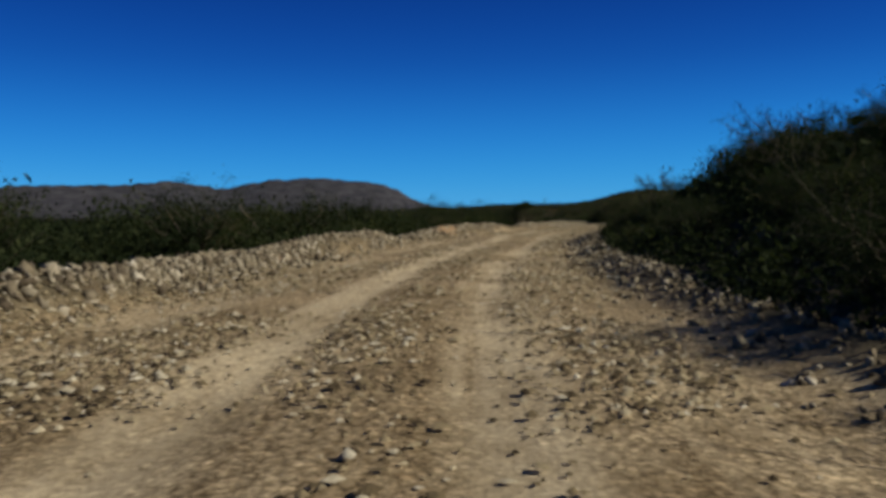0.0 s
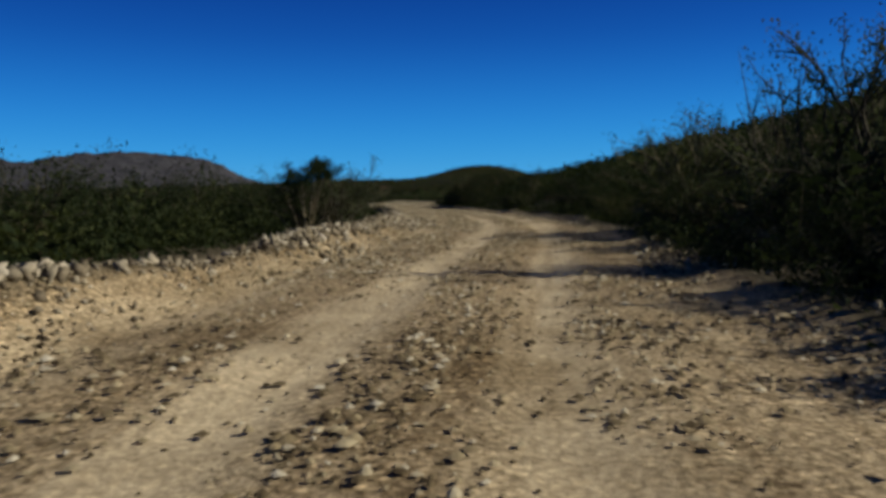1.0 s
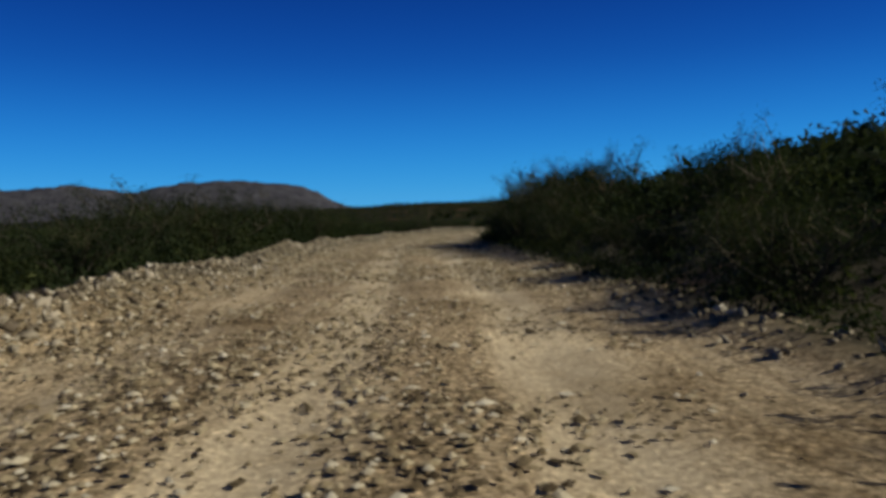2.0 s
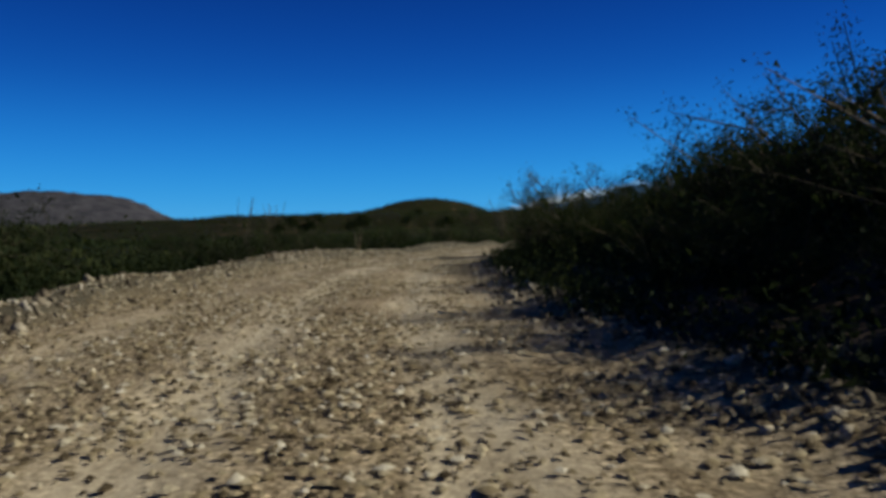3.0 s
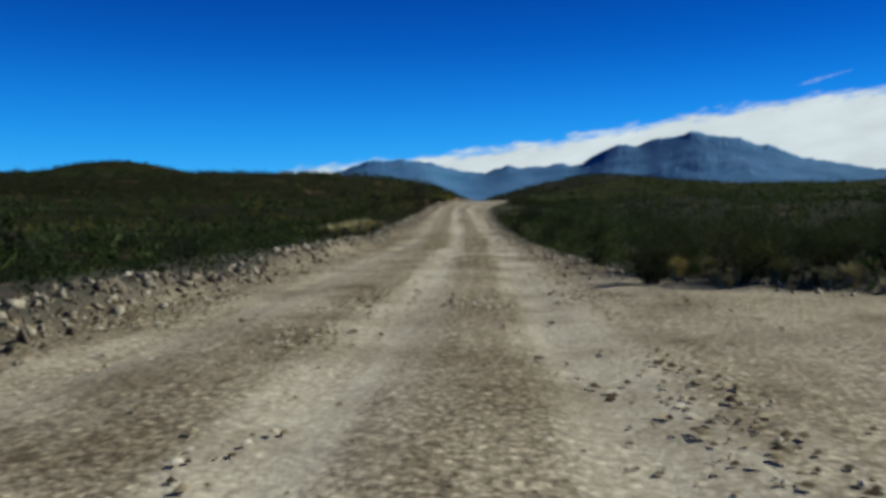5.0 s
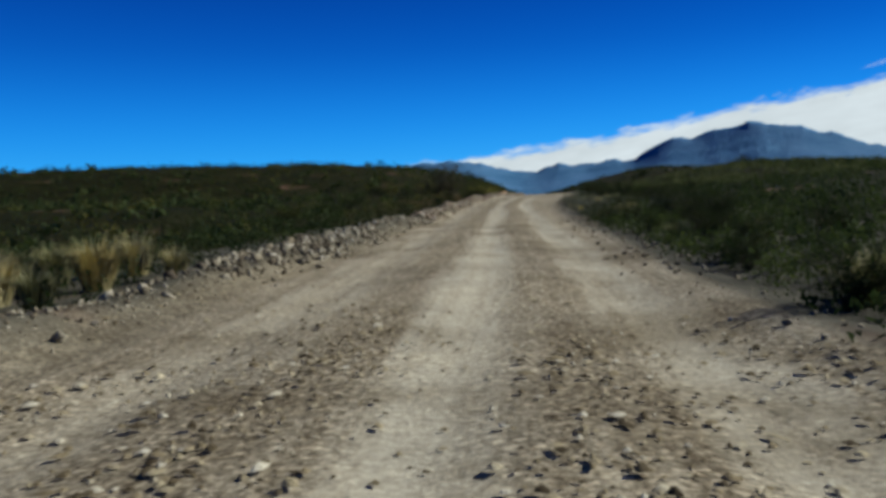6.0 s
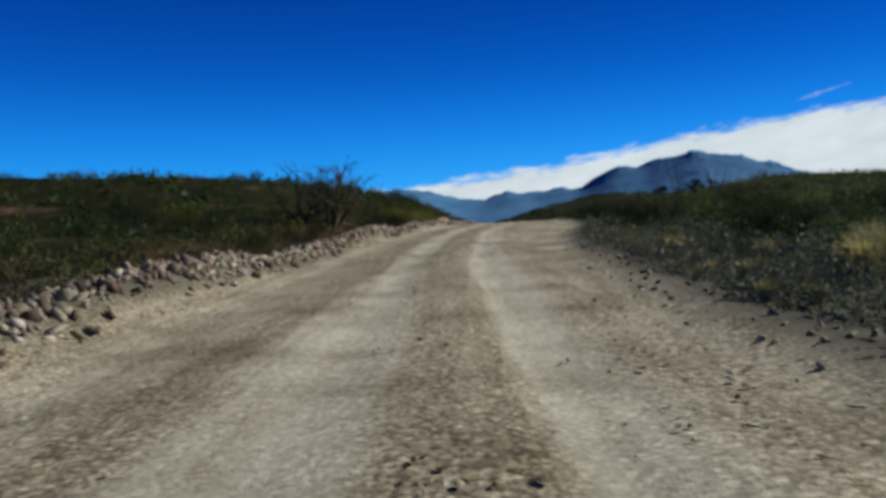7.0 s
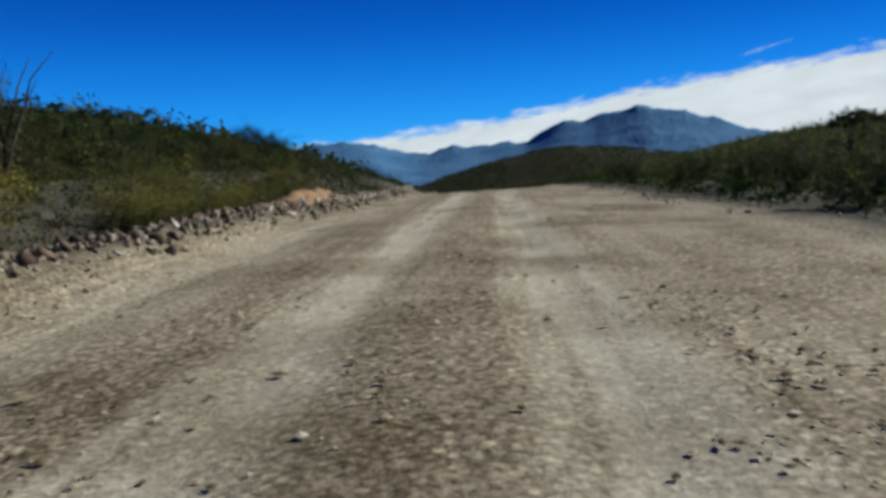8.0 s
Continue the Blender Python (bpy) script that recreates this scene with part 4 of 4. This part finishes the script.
def gravel(name, s, d, size, mat, label, rng, lift=0.3, sides=8):
    """Loose angular stones in one mesh; four sides: half sunk in the road."""
    x, y = on_road(s, d)
    z = surface(x, y) + size * lift
    n = len(x)
    v = OCTA[None] * rng.uniform(0.6, 1.3, (n, 6, 1)) * size[:, None, None] * rng.uniform(0.6, 1.2, (n, 1, 3))
    a = rng.uniform(0, 2 * math.pi, n)
    ca, sa_ = np.cos(a)[:, None], np.sin(a)[:, None]
    v = np.stack([v[..., 0] * ca - v[..., 1] * sa_, v[..., 0] * sa_ + v[..., 1] * ca, v[..., 2]], 2) + np.stack([x, y, z], 1)[:, None]
    f = (OCTA_F[None, :sides] + np.arange(n)[:, None, None] * 6).reshape(-1, 3)
    ob = new(name, mesh_of(name, v.reshape(-1, 3), f, mat))
    return tagged(ob, label, "gravel", kind="stuff")


def scatter(n, s0, s1, rng):
    return rng.uniform(s0, s1, n)


n = 430000
gr = np.random.RandomState(21)
s_all, d_all = scatter(n, -3, 345, gr), gr.uniform(-5.0, 3.0, n)
line = d_all - wander(s_all, d_all)
wheel = np.exp(-((line + 0.95) / 0.38) ** 2) + np.exp(-((line - 0.6) / 0.45) ** 2) + 0.8 * np.exp(-((line + 2.9) / 0.45) ** 2)
wheel = wheel * np.interp(s_all, [70, 86, 142, 160], [0.94, 0.45, 0.45, 0.94])
thick = smooth(-0.2, 0.4, value_noise(s_all, d_all * 2.2, 2.6) + 0.5 * value_noise(s_all, d_all, 0.8)) * (1 - np.clip(wheel, 0, 1)) + 0.03 + 0.45 * np.exp(-((d_all + 4.0) / 0.55) ** 2) * (s_all < 200)
heap = np.interp(s_all, [215, 219, 231, 236], [0, 1, 1, 0])
thick = thick + 0.8 * heap * (np.exp(-((d_all + 1.3) / 0.5) ** 2) + np.exp(-((d_all - 0.6) / 0.55) ** 2))
pick = gr.rand(n) < thick * np.interp(s_all, [30, 60, 85, 145, 170, 231, 238, 270, 285], [1.1, 1.0, 1.0, 0.95, 0.7, 0.7, 0.3, 0.3, 0.4])
s_all, d_all = s_all[pick][:190000], d_all[pick][:190000]
n = len(s_all)
gravel("road_gravel", s_all, d_all, np.clip((gr.gamma(1.3, 0.012, n) + 0.016) * np.interp(s_all, [80, 100, 150, 170, 212, 220, 230, 236], [0.9, 1.05, 1.05, 0.9, 0.9, 1.05, 1.05, 0.62]), 0, 0.052), PEBBLE, "loose angular tan gravel on the road", gr, 0.45, 4)
n = 46000
s_all, d_all = scatter(n, 78, 166, gr), gr.uniform(-4.6, 2.6, n)
pick = gr.rand(n) < smooth(-0.25, 0.6, value_noise(s_all, d_all * 1.6, 1.7) + 0.4 * value_noise(s_all, d_all, 0.6))
s_all, d_all = s_all[pick], d_all[pick]
gravel("rough_gravel", s_all, d_all, np.clip(gr.gamma(1.4, 0.012, len(s_all)) + 0.018, 0, 0.055), PEBBLE, "rough loose tan stones over the road", gr, 0.45, 4)
n = 52000
s_all, d_all = scatter(n, 4, 78, gr), gr.uniform(-4.4, 2.4, n)
line = d_all - wander(s_all, d_all)
bare = np.exp(-((line + 0.95) / 0.42) ** 2) + np.exp(-((line - 0.6) / 0.42) ** 2)
pick = gr.rand(n) < smooth(-0.4, 0.5, value_noise(s_all, d_all * 1.6, 2.1) + 0.4 * value_noise(s_all, d_all, 0.6)) * (1 - np.clip(bare, 0, 0.93))
s_all, d_all = s_all[pick], d_all[pick]
gravel("loose_gravel", s_all, d_all, np.clip(gr.gamma(1.4, 0.012, len(s_all)) + 0.016, 0, 0.055), PEBBLE, "loose brown and tan stones between the wheel tracks", gr, 0.45, 4)
n = 60000
s_all = -3 + 348 * gr.rand(n) ** 0.98
clump = value_noise(s_all, 0 * s_all, 4.0) + 0.6 * value_noise(s_all, 0 * s_all + 9, 1.3)
s_all = s_all[gr.rand(n) < smooth(-1.5, 0.5, clump)]
n = len(s_all)
gather = 1 + 0.6 * value_noise(s_all, 0 * s_all, 3.0)
left = gr.rand(n) < np.interp(s_all, [225, 245], [0.84, 0.94])
heap_d = np.where(left, gr.normal(0, 1, n) * np.interp(s_all, [180, 220, 260, 280], [0.46, 0.34, 0.34, 0.26]) + np.interp(s_all, [180, 220], [0.12, -0.05]) + 0.25 * value_noise(s_all, 0 * s_all + 40, 3.0) + left_edge(s_all), gr.normal(0.5, 0.42, n) + right_edge(s_all))
heap_most = np.where(left, np.interp(s_all, [250, 280], [0.085, 0.1]), np.interp(s_all, [40, 60, 200, 220], [0.06, 0.06, 0.065, 0.045]))
heap_size = np.clip((gr.gamma(0.8, 0.033, n) + 0.016) * gather * np.interp(s_all, [0, 40, 150, 170, 205, 225, 255, 275], [1.15, 0.95, 0.9, 0.7, 0.7, 0.85, 0.9, 1.15]), 0.014, heap_most)
rubble("bank_rubble", s_all, heap_d, heap_size, STONE, "broken pale stones heaped along the road edges", gr, 0.3)

n = 1300
s_all = scatter(n, -2, 40, gr)
rubble("bank_stones", s_all, gr.normal(0.5, 0.38, n) + right_edge(s_all), np.clip(gr.gamma(1.4, 0.016, n) + 0.018, 0, 0.075), STONE, "heap of broken pale stones at the foot of the bank", gr, 0.3)
n = 9000
s_all = 262 + 82 * gr.rand(n)
rubble("verge_rubble", s_all, left_edge(s_all) + gr.normal(-0.1, 0.3, n) + 0.25 * value_noise(s_all, 0 * s_all + 40, 3.0), np.clip(gr.gamma(1.3, 0.024, n) + 0.02, 0, 0.1), TAN_STONE, "heap of broken reddish-tan stones beside the road", gr, 0.35)
n = 8000
s_all = -2 + 80 * gr.rand(n)
rubble("roadside_rubble", s_all, left_edge(s_all) + gr.normal(-0.05, 0.24, n) + 0.25 * value_noise(s_all, 0 * s_all + 40, 3.0), np.clip(gr.gamma(1.2, 0.024, n) + 0.018, 0, 0.09), STONE, "heap of broken cream-coloured stones beside the road", gr, 0.4)
n = 1000
s_all = 114 + 38 * gr.rand(n)
rubble("foot_rubble", s_all, right_edge(s_all) + gr.normal(0.55, 0.38, n), np.clip(gr.gamma(1.4, 0.02, n) + 0.018, 0, 0.08), STONE, "scattered pale stones at the foot of the bank", gr, 0.3)

bank = new("stone_bank")
tagged(bank, "long heap of pale broken stones beside the road", "stone bank")
for i in range(290):
    s = RNG.uniform(2, 330)
    right = s < 40 and RNG.rand() < 0.45
    d = RNG.normal(2.8, 0.3) if right else float(left_edge(s)) + RNG.normal(-0.05, 0.28)
    x, y = on_road(s, d)
    size = 0.04 + 0.07 * RNG.uniform(0, 1) ** 2
    ob = part("stone", STONES[RNG.randint(8)], bank)
    ob.matrix_world = pose(float(x), float(y), float(surface(x, y)[0]) + size * 0.35, RNG.uniform(-40, 40), RNG.uniform(-40, 40), RNG.uniform(0, 360)) @ Matrix.Diagonal((size, size * RNG.uniform(0.7, 1.2), size, 1))


def earth_mound(s, d, length, width, height, seed):
    """A low uneven mound of reddish earth pushed up beside the road."""
    m, n, l, bsdf = material("reddish_earth", 0.95)
    co = n.new("ShaderNodeNewGeometry").outputs["Position"]
    base = ramp(n, [(0.3, (0.16, 0.095, 0.048)), (0.55, (0.27, 0.175, 0.095)), (0.8, (0.37, 0.27, 0.17))])
    l.new(noise_tex(n, l, co, 3.0, 8, 0.75), base.inputs[0])
    l.new(base.outputs[0], bsdf.inputs["Base Color"])
    relief(n, l, bsdf, noise_tex(n, l, co, 14, 6, 0.7), 0.8, 0.05)
    u, v = np.meshgrid(np.linspace(-1, 1, 41), np.linspace(-1, 1, 21), indexing="ij")
    u, v = u.ravel(), v.ravel()
    hs, hd = s + u * length, d + v * width
    x, y = on_road(hs, hd)
    dome = np.clip(1 - (u * u + v * v), 0, 1) ** 0.7
    lump = 0.25 * value_noise(hs + seed, hd, 0.5) + 0.15 * value_noise(hs + seed, hd, 0.2)
    z = surface(x, y) - 0.12 + (height + 0.12) * dome * (1 + lump)
    ob = new("earth_mound", shade_smooth(mesh_of("earth_mound", np.stack([x, y, z], 1), grid_faces(41, 21), m)))
    return tagged(ob, "low mound of reddish-brown earth in the stone bank", "earth mound", "earth mounds")


earth_mound(35.0, -4.3, 2.2, 0.7, 0.1, 1)
earth_mound(323.0, -4.9, 4.5, 0.7, 0.28, 5)


# ---------------------------------------------------------------- single plants and stones
def ocotillo(s, d, height, wands, seed, label="bare grey ocotillo with upright thorny wands"):
    """Long thin wands that fan out of one root."""
    rng = np.random.RandomState(seed)
    x, y = on_road(s, d)
    root = new("ocotillo")
    root.matrix_world = pose(float(x), float(y), float(surface(x, y)[0]) - 0.05)
    for i in range(wands):
        a, lean = rng.uniform(0, 2 * math.pi), rng.uniform(0.05, 0.5)
        ln = height * rng.uniform(0.7, 1.05)
        pts = [(0.05 * math.cos(a), 0.05 * math.sin(a), 0)]
        for k in (0.25, 0.5, 0.75, 1.0):
            bend = lean * ln * k ** 1.35 * 0.8
            pts.append((bend * math.cos(a) + rng.normal(0, 0.04), bend * math.sin(a) + rng.normal(0, 0.04), ln * k * (1 - 0.12 * lean * k)))
        part("wand", mesh_of("wand", *tube_np(pts, np.array([0.026, 0.025, 0.022, 0.018, 0.009])), TWIG), root)
    return tagged(root, label, "ocotillo", "ocotillos")


def yucca(s, d, size, mat, label, blades=260, seed=1, name="sotol", category="sotol", width=0.025):
    """A ball of stiff narrow blades on the ground."""
    rng = np.random.RandomState(seed)
    x, y = on_road(s, d)
    u = rng.normal(0, 1, (blades, 3))
    u[:, 2] = np.abs(u[:, 2]) * 0.8 + 0.1
    u /= np.linalg.norm(u, axis=1, keepdims=True)
    side = np.cross(u, rng.normal(0, 1, (blades, 3)))
    side /= np.linalg.norm(side, axis=1, keepdims=True)
    ln = size * rng.uniform(0.7, 1.05, (blades, 1))
    base, mid, tip = u * size * 0.12, u * ln * 0.6, u * ln - [0, 0, 0.08 * size]
    w = width * size
    v = np.stack([base - side * w, base + side * w, mid + side * w, tip, mid - side * w], 1).reshape(-1, 3)
    a = np.arange(blades)[:, None] * 5
    f = np.concatenate([a + [0, 1, 2], a + [0, 2, 4], a + [4, 2, 3]], 1).reshape(-1, 3)
    root = new(name)
    root.matrix_world = pose(float(x), float(y), float(surface(x, y)[0]) - 0.03)
    part("leaf_rosette", mesh_of("leaf_rosette", v, f, mat), root)
    return tagged(root, label, category)


def grass_tuft(s, d, size, seed, label, blades=380):
    """A tuft of thin grass blades that rise from one base and bend outwards."""
    rng = np.random.RandomState(seed)
    a, lean = rng.uniform(0, 2 * math.pi, blades), rng.uniform(0.15, 1.1, blades)
    out = np.stack([np.cos(a), np.sin(a), 0 * a], 1)
    root = out * rng.uniform(0, 0.2, (blades, 1)) * size
    side = np.stack([-np.sin(a), np.cos(a), 0 * a], 1) * 0.009 * size
    high = size * rng.uniform(0.55, 1.05, blades)
    up = np.array([0, 0, 1.0])
    mid = root + out * (0.25 * lean * high)[:, None] + up * (0.6 * high)[:, None]
    tip = root + out * (0.85 * lean * high)[:, None] + up * (high * (1 - 0.35 * lean))[:, None]
    v = np.stack([root - side, root + side, mid + side, tip, mid - side], 1).reshape(-1, 3)
    k = np.arange(blades)[:, None] * 5
    f = np.concatenate([k + [0, 1, 2], k + [0, 2, 4], k + [4, 2, 3]], 1).reshape(-1, 3)
    x, y = on_road(s, d)
    base = new("bunch_grass")
    base.matrix_world = pose(float(x), float(y), float(surface(x, y)[0]) - 0.02)
    part("blades", mesh_of("blades", v, f, STRAW), base)
    return tagged(base, label, "grass", "bunch grass")


def single(kinds, s, d, size, name, label, k=0, wide=1.0, group=""):
    x, y = on_road(s, d)
    return plant(kinds[k % len(kinds)], name, float(x), float(y), size, label, "shrub", group, turn=37.0 * k, wide=wide)


def thorn_meshes(seed, limbs, leaves, spread=0.8):
    """A many-stemmed thorn tree one metre high: limbs that fork three times, with small tufts at the ends."""
    rng = np.random.RandomState(seed)
    wood, tips = [], []

    def grow(base, way, length, radius, level):
        pts, p, w = [base], base, way
        for k in range(3):
            w = w + rng.normal(0, 0.22, 3)
            w = w / np.linalg.norm(w)
            p = p + w * length / 3
            pts.append(p)
        wood.append(tube_np(pts, np.array([radius, radius * 0.8, radius * 0.62, radius * 0.45])))
        if level == 3:
            tips.extend(pts[1:])
            return
        for k in range(rng.randint(3, 5)):
            q = pts[rng.randint(1, 4)]
            v = w + rng.normal(0, 0.55, 3) + [0, 0, 0.25]
            grow(q, v / np.linalg.norm(v), length * rng.uniform(0.5, 0.75), radius * 0.58, level + 1)

    for i in range(limbs):
        a, lean = i * 2 * math.pi / limbs + rng.uniform(-0.4, 0.4), rng.uniform(0.15, spread)
        v = np.array([math.cos(a) * lean, math.sin(a) * lean, 1.0])
        grow(np.array([math.cos(a) * 0.03, math.sin(a) * 0.03, 0.0]), v / np.linalg.norm(v), 0.42, 0.0145, 1)
    return mesh_of("wood", *joined(wood), TWIG), mesh_of("crown", *leaf_cloud(np.array(tips), leaves, 0.026, 0.0095, rng), PALE)


THORN = [thorn_meshes(50, 11, 13), thorn_meshes(51, 9, 4)]
VASE = [thorn_meshes(54, 12, 14, 0.5)]


def puff_meshes(seed, puffs):
    """A thin-stemmed small tree one metre high, its leaves in a few dense tufts at the stem ends."""
    rng = np.random.RandomState(seed)
    wood, leaf = [], []
    for i in range(puffs):
        a, lean = i * 2.4 + rng.uniform(-0.5, 0.5), rng.uniform(0.1, 0.34)
        top = np.array([math.cos(a) * lean, math.sin(a) * lean, rng.uniform(0.72, 0.95)])
        pts = [top * [k ** 1.6, k ** 1.6, k] + rng.normal(0, 0.012, 3) for k in (0, 0.3, 0.65, 1.0)]
        wood.append(tube_np(pts, np.array([0.016, 0.013, 0.010, 0.005])))
        near = top + rng.normal(0, 1, (16, 3)) * [0.07, 0.07, 0.045]
        leaf.append(leaf_cloud(near, 50, 0.024, 0.014, rng))
    return mesh_of("wood", *joined(wood), TWIG), mesh_of("crown", *joined(leaf), LEAF)


CLUMP = [puff_meshes(90, 3), puff_meshes(91, 5), puff_meshes(92, 2)]
for k, (s, d, size) in enumerate([(134.3, 4.7, 1.9), (136.4, 4.3, 2.0), (138.4, 4.4, 2.1), (140.6, 4.5, 2.0)]):
    single(DENSE, s, d, size, "shrub", "tall dense dark green shrub close beside the road", k, 0.9, "shrubs on the bank")
single(SHRUBS, 145.5, 3.9, 1.35, "shrub", "dense green shrub at the foot of a thorn bush", 1, 1.2)
single(SHRUBS, 148.5, 3.8, 1.35, "shrub", "dense green shrub at the foot of a thorn bush", 3, 1.2)
for k, (s, d, size) in enumerate([(139.5, 5.6, 1.6), (141.5, 5.4, 1.7), (143, 6.4, 1.8), (147, 6.0, 1.4), (150, 5.2, 1.3), (152, 4.9, 1.3), (155, 5.5, 1.5)]):
    single(SHRUBS, s, d, size, "shrub", "dense green shrub at the foot of a thorn bush", k, 1.25, "shrubs on the bank")
for k, (s, d, size) in enumerate([(141.5, 7.4, 2.8), (144.5, 7.6, 2.6), (151, 7.6, 2.2)]):
    single(SHRUBS, s, d, size, "shrub", "tall dense dark green shrub on the bank", k + 1, 0.9, "shrubs on the bank")
single(VASE, 147.5, 4.5, 4.6, "thorn_tree", "large grey branching thorn bush, nearly leafless, beside the road", 0, 1.15)
single(THORN, 153.5, 4.4, 4.0, "thorn_tree", "grey branching thorn bush, nearly leafless, beside the road", 1)
for k, (s, d, size) in enumerate([(121, 6.4, 2.7), (124, 6.9, 2.8), (127.5, 7.4, 2.6)]):
    single(SHRUBS, s, d, size, "shrub", "tall dense dark green shrub on the bank", k + 2, 0.9, "shrubs on the bank")
single(BARE, 119, 4.7, 1.8, "thorn_tree", "leaning green thorn bush beside the road", 0)
single(THORN, 49.5, 4.7, 4.4, "thorn_tree", "wispy grey thorn bush on the bank", 0, 0.75)
single(BARE, 57, 5.8, 2.9, "thorn_tree", "wispy grey thorn bush on the bank", 1)
single(SHRUBS, 57.5, -5.7, 2.2, "shrub", "tall dark leafy shrub beside the stone bank", 2)
single(VASE, 62.2, -5.8, 2.9, "thorn_tree", "bare thorn bush behind the stone bank", 0, 1.3)
single(VASE, 57.8, 4.4, 3.4, "thorn_tree", "wispy grey thorn bush on the bank", 2, 1.2)
single(SHRUBS, 59.2, 5.6, 2.6, "shrub", "tall dark leafy shrub on the bank", 4, 1.0, "shrubs on the bank")
single(VASE, 108.6, 4.9, 3.3, "thorn_tree", "dark thorn bush on the shaded bank", 3, 1.1)
single(THORN, 303.9, -7.8, 4.8, "thorn_tree", "dark leafless thorn bush on the ridge", 1, 1.0)
single(THORN, 302.6, -8.9, 4.5, "thorn_tree", "dark leafless thorn bush on the ridge", 3, 1.0)
single(THORN, 311.5, -9.4, 4.3, "thorn_tree", "dark leafless thorn bush on the ridge", 5, 1.0)
single(THORN, 378, 31.5, 3.2, "thorn_tree", "small wispy thorn bush on the slope", 2)
MELLOW = [shrub_meshes(24 + k, 1.0, 0.72, 20, 40, 0.0125, GOLDEN, 0.0, 0.8, 0.05, (3, 5), True) for k in range(2)]
for k, (s, d, size) in enumerate([(316.4, -5.8, 1.25), (317.9, -6.3, 1.3), (319.6, -5.7, 1.15), (323.0, -5.9, 1.1), (312.6, -6.6, 1.3), (328, -6.4, 1.2)]):
    single(MELLOW, s, d, size, "shrub", "yellow-green leafy shrub close behind the stones", k, 1.2, "yellow-green shrubs")
for k, (s, d, size) in enumerate([(310.0, -5.7, 1.2), (311.2, -6.3, 1.3), (306.8, -6.4, 1.0)]):
    single(LOW, s, d, size, "shrub", "grey-green bushy shrub close behind the stones", k, 1.2, "shrubs by the road")
single(DENSE, 303.6, -5.5, 0.7, "shrub", "low dark green shrub against the stones", 2, 1.3)
for s, d, size, k in [(147.6, -6.3, 2.1, 0), (148.4, -7.0, 2.1, 2), (147.0, -7.4, 2.0, 0), (151.2, -5.4, 2.2, 1), (178, -13.2, 3.2, 0), (172, -8.0, 2.6, 1), (57.0, -5.5, 2.3, 1)]:
    single(CLUMP, s, d, size, "shrub", "thin-stemmed dark shrub with tufted leaves over the scrub", k, 1.0, "tufted shrubs")
for k, s in enumerate([138.5, 141.5, 144.5, 147, 150, 152.5, 155.5, 169.5, 173, 176]):
    single(LOW, s, -6.3 - 0.25 * (k % 3), 1.25 + 0.1 * (k % 4), "shrub", "dark olive scrub bush behind the stone bank", k, 1.2, "shrubs by the road")
ocotillo(150, -9.4, 3.1, 9, 3)
ocotillo(147, -9.2, 2.9, 7, 4)
ocotillo(317.0, -8.6, 2.6, 5, 17, "thin leafless ocotillo over the brush of the ridge")
ocotillo(318.5, -11.0, 2.4, 6, 18, "thin leafless ocotillo over the brush of the ridge")
ocotillo(308.6, 9.9, 3.3, 4, 19)
ocotillo(309.8, 12.2, 2.6, 6, 20)
for k, (s, d, size) in enumerate([(310.5, 11.0, 1.8), (332.2, 12.7, 1.9), (337.0, 16.2, 1.5), (341, 17.5, 1.5), (346, 19.5, 1.5)]):
    single(CLUMP, s, d, size, "shrub", "thin-stemmed dark shrub with tufted leaves over the scrub", k, 1.1, "tufted shrubs")
ocotillo(327, 14.8, 1.9, 5, 12)
ocotillo(331, 18.5, 2.3, 6, 13)
ocotillo(203, -12.6, 5.6, 24, 5)
ocotillo(209, -14.5, 5.2, 16, 6)
ocotillo(206, -17.5, 5.4, 18, 8)
ocotillo(91, 12.5, 2.2, 8, 14)
ocotillo(84, 14.5, 2.2, 8, 15)
ocotillo(79, 16, 2.2, 7, 16)
ocotillo(187, -15, 3.4, 7, 7)
sotol = yucca(195.9, -5.15, 1.0, SOTOL, "round yellow-green sotol with stiff narrow leaves", 2000, 2, width=0.011)
sotol.scale = (1.0, 1.0, 1.35)
TUFT = "tuft of dry straw-coloured bunch grass"
for k in range(17):
    grass_tuft(229.0 + 0.75 * k, -5.7 - 0.55 * (k * 7 % 5), 0.7 + 0.08 * (k * 3 % 5), 30 + k, TUFT)
for k, (s, d, size) in enumerate([(231, 3.2, 0.5), (232.2, 2.9, 0.55), (230, 3.7, 0.45), (235.3, 3.1, 0.55), (236, 3.6, 0.6), (245.6, 3.4, 0.5), (259.3, 4.0, 0.6), (260.2, 4.6, 0.65), (275.6, 4.9, 0.7), (276.6, 5.6, 0.75), (278, 6.2, 0.7), (190.5, 7.4, 0.55), (188, 6.6, 0.5), (193, 8.2, 0.6), (196, 8.0, 0.5)]):
    grass_tuft(s, d, size, 50 + k, TUFT)
for k in range(34):
    s = RNG.uniform(176, 204)
    grass_tuft(s, float(right_edge(s)) + RNG.uniform(0.7, 2.6), RNG.uniform(0.35, 0.65), 70 + k, TUFT, 260)
for k in range(40):
    s = RNG.uniform(196, 205)
    grass_tuft(s, RNG.uniform(2.9, 8.5) if s > 201.5 else float(right_edge(s)) + RNG.uniform(0.4, 1.6), RNG.uniform(0.25, 0.42), 140 + k, TUFT, 220)
for k in range(22):
    s = RNG.uniform(266, 296)
    grass_tuft(s, float(right_edge(s)) + RNG.uniform(0.8, 3.0), RNG.uniform(0.3, 0.55), 110 + k, "tuft of pale dry bunch grass on the verge", 260)
